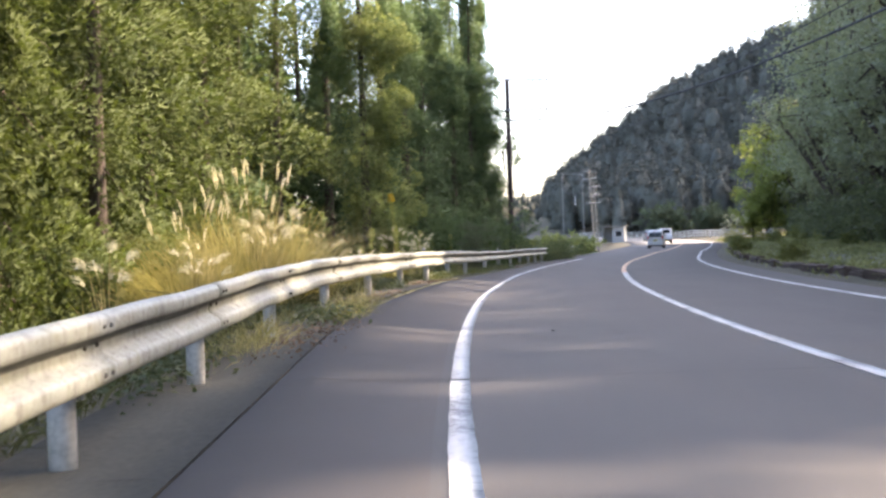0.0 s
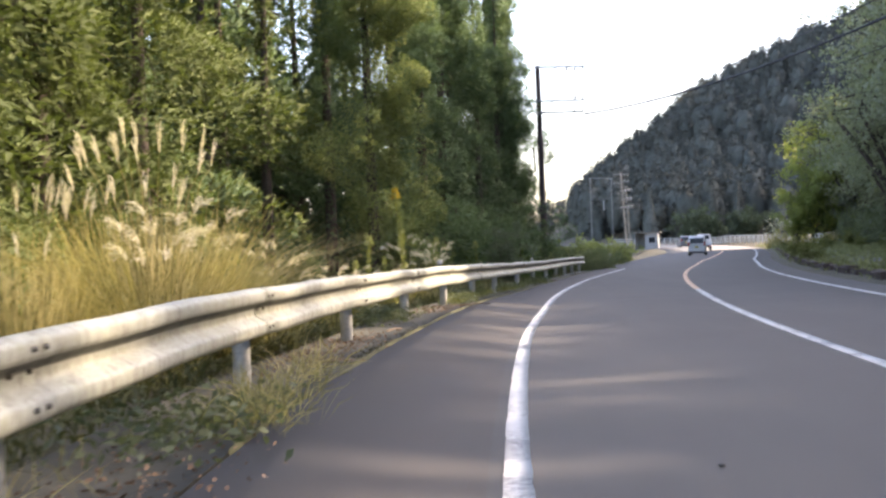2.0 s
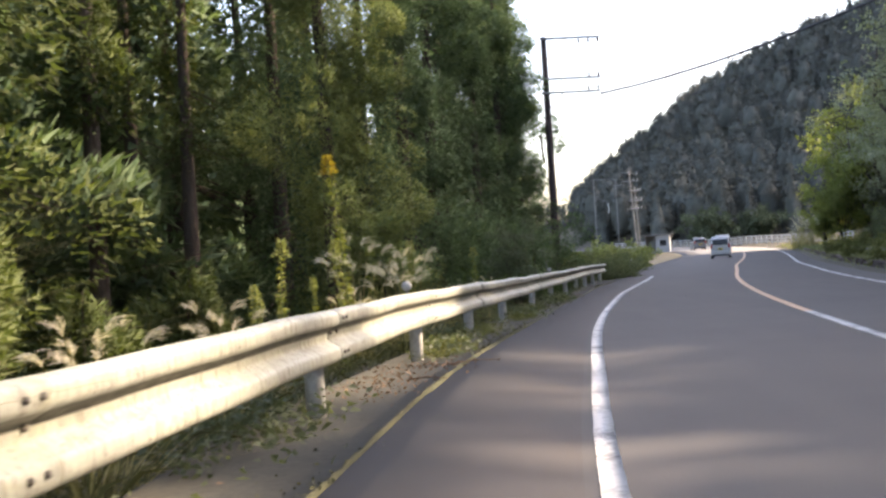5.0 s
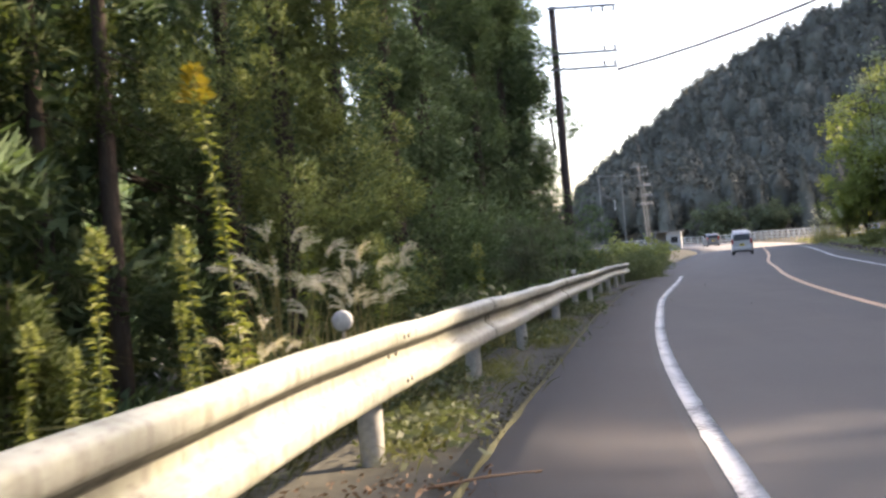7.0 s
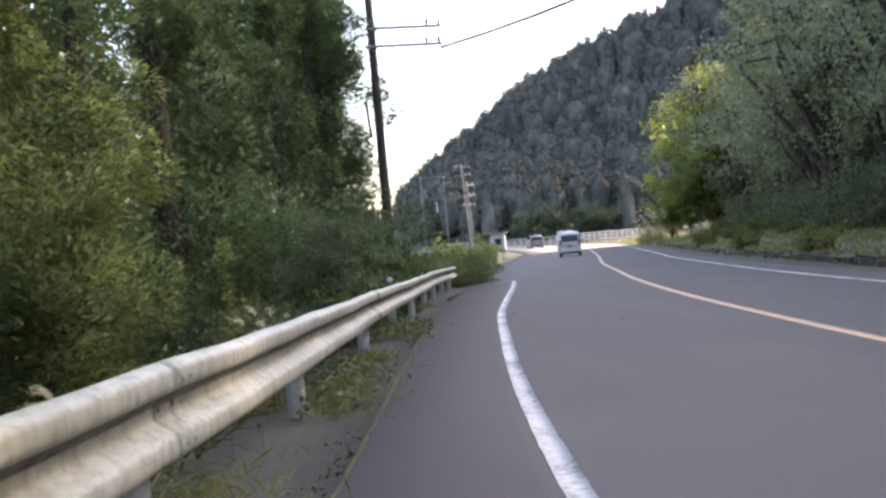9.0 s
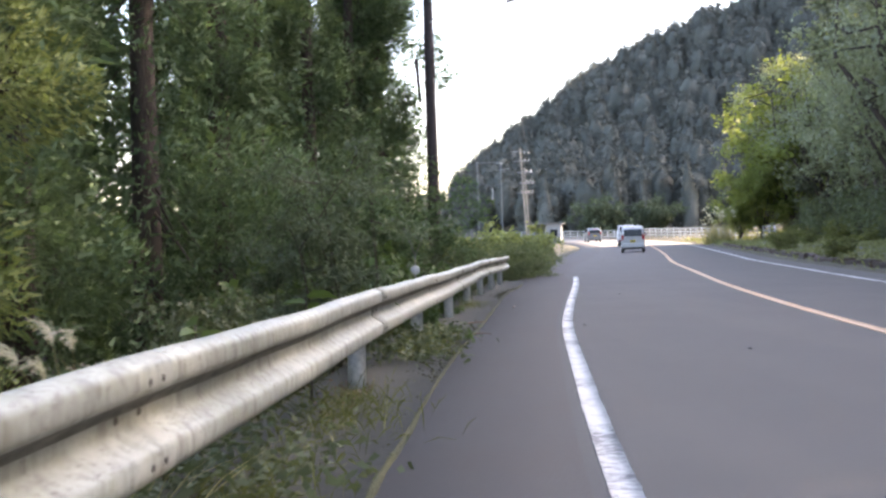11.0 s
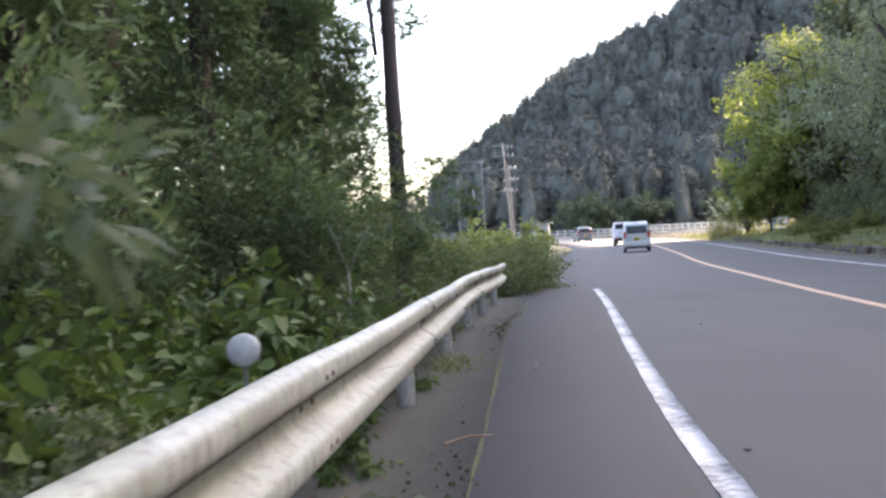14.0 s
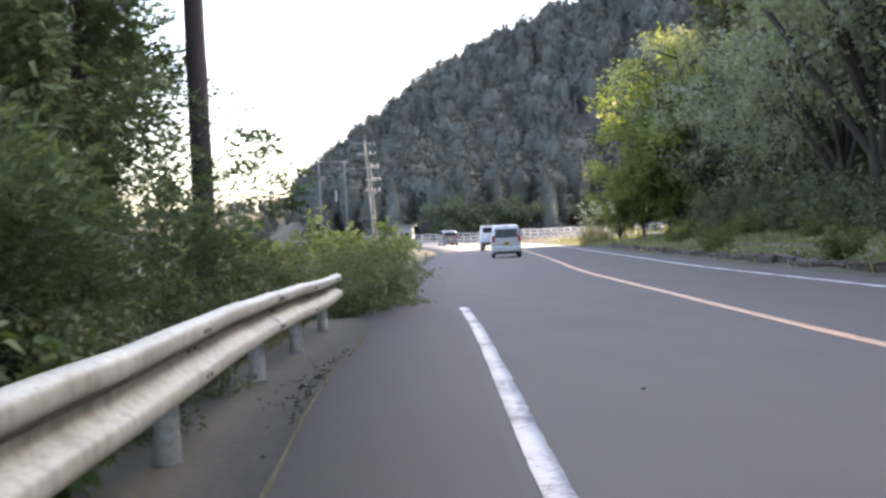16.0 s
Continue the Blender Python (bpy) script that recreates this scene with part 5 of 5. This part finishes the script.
# ---- vehicles ----
def lofted(sections, mat, name, parent, label="", bevel=0.0):
    """A body from cross sections: (y, half width low, half width high, z low, z waist, z top, half width at the top)."""
    bm = bmesh.new()
    rings = []
    for y, w0, w1, z0, z1, z2, wt in sections:
        ring = [(-w0 * 0.96, z0), (-w0, z0 + 0.12), (-w1, z1), (-wt - 0.03, z2 - 0.08), (-wt + 0.06, z2), (wt - 0.06, z2), (wt + 0.03, z2 - 0.08), (w1, z1), (w0, z0 + 0.12), (w0 * 0.96, z0)]
        rings.append([bm.verts.new((x, y, z)) for x, z in ring])
    k = len(rings[0])
    for a, b in zip(rings, rings[1:]):
        for i in range(k):
            bm.faces.new((a[i], a[(i + 1) % k], b[(i + 1) % k], b[i]))
    bm.faces.new(rings[0][::-1])
    bm.faces.new(rings[-1])
    bmesh.ops.recalc_face_normals(bm, faces=bm.faces)
    if bevel:
        bmesh.ops.bevel(bm, geom=list(bm.edges), offset=bevel, segments=2, affect="EDGES", profile=0.5)
    return part(name, bm, mat, parent, label, smooth=True)


def wheel(car, x, y, r=0.27, w=0.16):
    bm = bmesh.new()
    tube(bm, [(-w / 2, 0, 0), (-w / 2 + 0.02, 0, 0), (w / 2 - 0.02, 0, 0), (w / 2, 0, 0)], [r - 0.03, r, r, r - 0.03], 24)
    tyre = part("wheel", bm, RUBBER, car, "black rubber tyre", smooth=True)
    tyre.location = (x, y, r)
    bm = bmesh.new()
    s = 1 if x > 0 else -1
    tube(bm, [(s * 0.06, 0, 0), (s * (w / 2 + 0.006), 0, 0), (s * (w / 2 + 0.012), 0, 0)], [r * 0.66, r * 0.66, r * 0.3], 16)
    part("rim", bm, CAR_SILVER, tyre)


def block(name, car, mat, b, label="", bevel=0.015):
    bm = bmesh.new()
    box(bm, *b, min(bevel, 0.4 * min(b[1] - b[0], b[3] - b[2], b[5] - b[4])))
    return part(name, bm, mat, car, label)


def plate(car, y, z):
    p = block("number_plate", car, PLATE_YELLOW, (-0.165, 0.165, y - 0.02, y, z, z + 0.165), "yellow number plate with plain dark bars", 0.004)
    for x0, x1, z0, z1 in ((-0.09, 0.09, 0.115, 0.145), (-0.13, 0.13, 0.03, 0.09)):
        block("bar", p, RUBBER, (x0, x1, y - 0.024, y - 0.019, z + z0, z + z1), "", 0.001)


def tall_van(name, mat, label, h=1.65, w=0.737, length=3.39):
    """A tall kei-class hatchback seen mostly from behind; y = 0 at its tail."""
    car = thing(name, label=label, category="car")
    lofted([(0.0, 0.66, 0.70, 0.30, 0.92, 1.28, 0.60), (0.08, w - 0.03, w - 0.01, 0.24, 0.94, h - 0.10, 0.60), (0.32, w, w, 0.22, 0.95, h - 0.01, 0.61), (1.3, w, w, 0.22, 0.95, h, 0.62),
            (2.1, w, w, 0.22, 0.95, h - 0.08, 0.60), (2.6, w, w - 0.02, 0.22, 0.95, 1.12, 0.58), (3.2, w - 0.03, w - 0.06, 0.24, 0.80, 0.92, 0.55), (length, 0.60, 0.58, 0.30, 0.68, 0.76, 0.45)], mat, "body", car, "", 0.02)
    g = block("rear_window", car, GLASS_DARK, (-0.56, 0.56, -0.012, 0.05, 1.02, h - 0.2), "dark tinted rear window", 0.03)
    g.rotation_euler = (radians(-7), 0, 0)
    g.location = (0, -0.145, 0)
    for s in (-1, 1):
        block("tail_lamp", car, LAMP_RED, (s * 0.64 - 0.07, s * 0.64 + 0.07, -0.02, 0.1, 0.78, 1.12), "red tail lamp", 0.03)
        block("side_window", car, GLASS_DARK, (s * 0.69 - 0.03, s * 0.69 + 0.03, 0.45, 2.2, 1.02, 1.42), "dark side window", 0.02)
        block("mirror", car, mat, (s * 0.84 - 0.07, s * 0.84 + 0.07, 2.2, 2.32, 1.02, 1.2), "", 0.03)
        wheel(car, s * 0.65, 0.52)
        wheel(car, s * 0.65, 2.85)
    block("bumper", car, mat, (-0.69, 0.69, -0.09, 0.12, 0.30, 0.58), "", 0.05)
    block("lower_skirt", car, RUBBER, (-0.6, 0.6, -0.06, 0.1, 0.2, 0.30), "black under-bumper trim", 0.02)
    block("roof_lamp", car, LAMP_RED, (-0.12, 0.12, 0.05, 0.1, h - 0.12, h - 0.09), "small red brake lamp", 0.005)
    block("wiper", car, RUBBER, (-0.05, 0.25, -0.05, -0.03, 1.02, 1.04), "black rear wiper", 0.003)
    plate(car, -0.085, 0.62)
    return car


def kei_truck(label):
    car = thing("pickup_truck", label=label, category="truck")
    lofted([(2.0, 0.70, 0.70, 0.42, 0.98, 1.72, 0.60), (2.06, 0.73, 0.73, 0.40, 0.98, 1.76, 0.62), (2.9, 0.735, 0.735, 0.36, 0.98, 1.77, 0.60), (3.25, 0.73, 0.72, 0.34, 0.95, 1.1, 0.62), (3.39, 0.68, 0.66, 0.36, 0.8, 0.9, 0.6)], CAR_WHITE, "cab", car, "", 0.02)
    block("rear_window", car, GLASS_DARK, (-0.52, 0.52, 1.985, 2.03, 1.22, 1.62), "cab's rear window", 0.02)
    block("bed_floor", car, CAR_WHITE, (-0.70, 0.70, 0.03, 1.97, 0.60, 0.68))
    block("tailgate", car, CAR_WHITE, (-0.705, 0.705, 0.0, 0.035, 0.62, 0.95), "white tailgate with ribs")
    for s in (-1, 1):
        block("side_board", car, CAR_WHITE, (s * 0.715 - 0.015, s * 0.715 + 0.015, 0.02, 1.97, 0.62, 0.95))
        block("tail_lamp", car, LAMP_RED, (s * 0.56 - 0.12, s * 0.56 + 0.12, 0.02, 0.08, 0.49, 0.58), "red tail lamp")
        block("mud_flap", car, RUBBER, (s * 0.58 - 0.12, s * 0.58 + 0.12, 0.42, 0.44, 0.14, 0.5), "black mud flap", 0.004)
        wheel(car, s * 0.62, 0.72)
        wheel(car, s * 0.62, 2.75)
        block("guard_post", car, CAR_WHITE, (s * 0.66 - 0.02, s * 0.66 + 0.02, 1.9, 1.94, 0.95, 1.74))
    for z in (1.2, 1.72):
        block("guard_bar", car, CAR_WHITE, (-0.64, 0.64, 1.9, 1.94, z, z + 0.04))
    block("rear_frame", car, RUBBER, (-0.6, 0.6, 0.03, 0.12, 0.36, 0.58), "black rear under-frame")
    plate(car, 0.02, 0.38)
    return car


def set_on_road(car, y, off):
    p, q = along(y, off), along(y + 3.0, off)
    car.matrix_basis = Matrix.Translation(tuple(p)) @ Matrix.Rotation(math.atan2(-(q[0] - p[0]), q[1] - p[1]), 4, "Z") @ Matrix.Rotation(math.atan2(q[2] - p[2], 3.0), 4, "X")


set_on_road(tall_van("car", CAR_SILVER, "silver tall hatchback driving away on the road"), 106.0, -1.7)
set_on_road(kei_truck("small white flatbed pickup truck driving away"), 131.0, -1.7)
set_on_road(tall_van("car", CAR_DARK, "small grey hatchback far ahead on the road", 1.5), 163.0, -1.8)


# ---- moss along the asphalt's edge, road wear ----
rngm = np.random.default_rng(77)


def moss_seam():
    """A ragged ridge of yellow moss and grit in the joint between gutter and asphalt."""
    yy = np.arange(9.5, 64, 0.12)
    on = np.clip(np.sin(0.52 * yy + 0.8) + 0.7 * np.sin(1.37 * yy) + 0.5 * np.sin(4.3 * yy), 0, 1) * step(8, 13, yy)
    wl = 0.002 + on * (0.006 + 0.03 * np.abs(np.sin(0.9 * yy) * np.sin(0.37 * yy + 1))) + 0.004 * rngm.random(len(yy))
    wr = 0.002 + on * 0.02 * np.abs(np.sin(1.3 * yy + 2)) + 0.004 * rngm.random(len(yy))
    c = np.stack([xrail(yy) + 0.52, yy, zg(yy)], -1)
    h = 0.014 + 0.016 * rngm.random(len(yy))
    rows = [c - np.stack([wl, 0 * yy, -0.008 + 0 * yy], 1), c + np.stack([0 * yy, 0 * yy, h + 0.012], 1), c + np.stack([wr, 0 * yy, -0.004 + 0 * yy], 1)]
    n = len(yy)
    f = [(k * n + i, (k + 1) * n + i, (k + 1) * n + i + 1, k * n + i + 1) for k in range(2) for i in range(n - 1)]
    ob = link("moss_seam", np_mesh("moss_seam", np.concatenate(rows), f), MOSS)
    return tagged(ob, "yellow-green moss in the joint beside the gutter", "moss", kind="stuff")


moss_seam()
ym = rngm.uniform(14, 60, 4200)
ym = ym[rngm.random(4200) < np.clip(0.15 + np.sin(0.45 * ym + 0.9) + 0.5 * np.sin(1.37 * ym), 0.02, 1)]
xm = xrail(ym) + 0.5 - rngm.gamma(1.2, 0.07, len(ym)) + rngm.normal(size=len(ym)) * 0.02
way = rngm.normal(size=(len(ym), 3)) * [1, 1, 0.15] + [0, 0, 0.12]
way *= (0.028 * rngm.uniform(0.4, 1.4, len(ym)) / np.linalg.norm(way, axis=1))[:, None]
flecks = np_mesh("moss_flecks", *blades(np.stack([xm, ym, zg(ym) + 0.016], 1), way, 0.02 * rngm.uniform(0.5, 1.4, len(ym)), rngm))
tagged(link("moss_flecks", flecks, MOSS), "loose flecks of moss spread over the gutter's edge", "moss", kind="stuff")


def crack(x0, x1, y, z, wob, w, name, label, mat):
    n = 26
    bm = bmesh.new()
    prev = None
    for k in range(n + 1):
        x = x0 + (x1 - x0) * k / n
        yy = y + wob * math.sin(5.1 * k / n + y) + rnd.uniform(-0.012, 0.012)
        ww = w * rnd.uniform(0.5, 1.3)
        zz = z(x, yy)
        cur = [bm.verts.new((x, yy - ww, zz)), bm.verts.new((x, yy + ww, zz))]
        if prev:
            bm.faces.new((prev[0], cur[0], cur[1], prev[1]))
        prev = cur
    return tagged(part(name, bm, mat), label, "road crack", kind="structure")


TAR = grainy("tar", (0.018, 0.017, 0.018), (0.04, 0.038, 0.038), 2.0, 30.0, 0.8)
crack(float(xl(4.6)) - 1.2, 7.0, 4.62, lambda x, y: float(zr(y)) + 0.012 + max(0.0, (float(xl(y)) - 0.15 - x)) / 1.5 * float(zg(y) - zr(y)), 0.03, 0.012, "trim", "dark joint across the asphalt", TAR)
for y in (0.9, 4.7, 8.7, 15.0, 19.0, 23.0, 33.0, 41.5, 46.0, 50.0, 53.9, 57.8, 61.5):
    crack(float(xrail(y)) - 0.44, float(xrail(y)) + 0.5, y, lambda x, yy: float(zg(yy)) + 0.0165, 0.01, 0.007, "trim", "open joint between gutter slabs", TAR)

# fallen twigs in the gutter
for x, y, L, a in ((0.35, 25.6, 0.6, 0.3), (2.75, 45.5, 0.3, 0.2), (2.9, 47.6, 0.35, 0.5), (-0.3, 18.4, 0.4, 1.0), (0.1, 24.2, 0.35, -0.4), (-0.5, 14.0, 0.4, 0.6), (3.9, 51.2, 0.25, 1.2)):
    bm = bmesh.new()
    z = float(zg(y)) + 0.03
    tube(bm, [(x, y, z), (x + 0.5 * L * math.cos(a), y + 0.5 * L * math.sin(a), z + 0.02), (x + L * math.cos(a + 0.15), y + L * math.sin(a + 0.15), z)], [0.009, 0.007, 0.004], 6)
    tagged(part("twig", bm, LITTER), "thin dry brown twig lying in the gutter", "twig", group="fallen twigs")
for x, y in ((4.35, 46.9), (2.2, 9.6), (6.4, 55.0), (5.3, 43.0)):
    bm = bmesh.new()
    bmesh.ops.create_icosphere(bm, subdivisions=1, radius=0.022, matrix=Matrix.Translation((x, y, float(zr(y)) + 0.01)) @ Matrix.Diagonal((1, 1, 0.5, 1)))
    tagged(part("pebble", bm, GRAVEL), "small pale stone lying on the asphalt", "stone", group="loose stones")

# the last cedars of the wood, close beside the tarred pole
for src, x, y, s in ((open_crown[0], 1.7, 67.8, 0.85), (open_crown[1], 1.5, 62.8, 0.72), (green_back[0], -0.6, 67.4, 0.85), (bare[1], 0.6, 69.0, 0.9)):
    put(src, x, y, s)
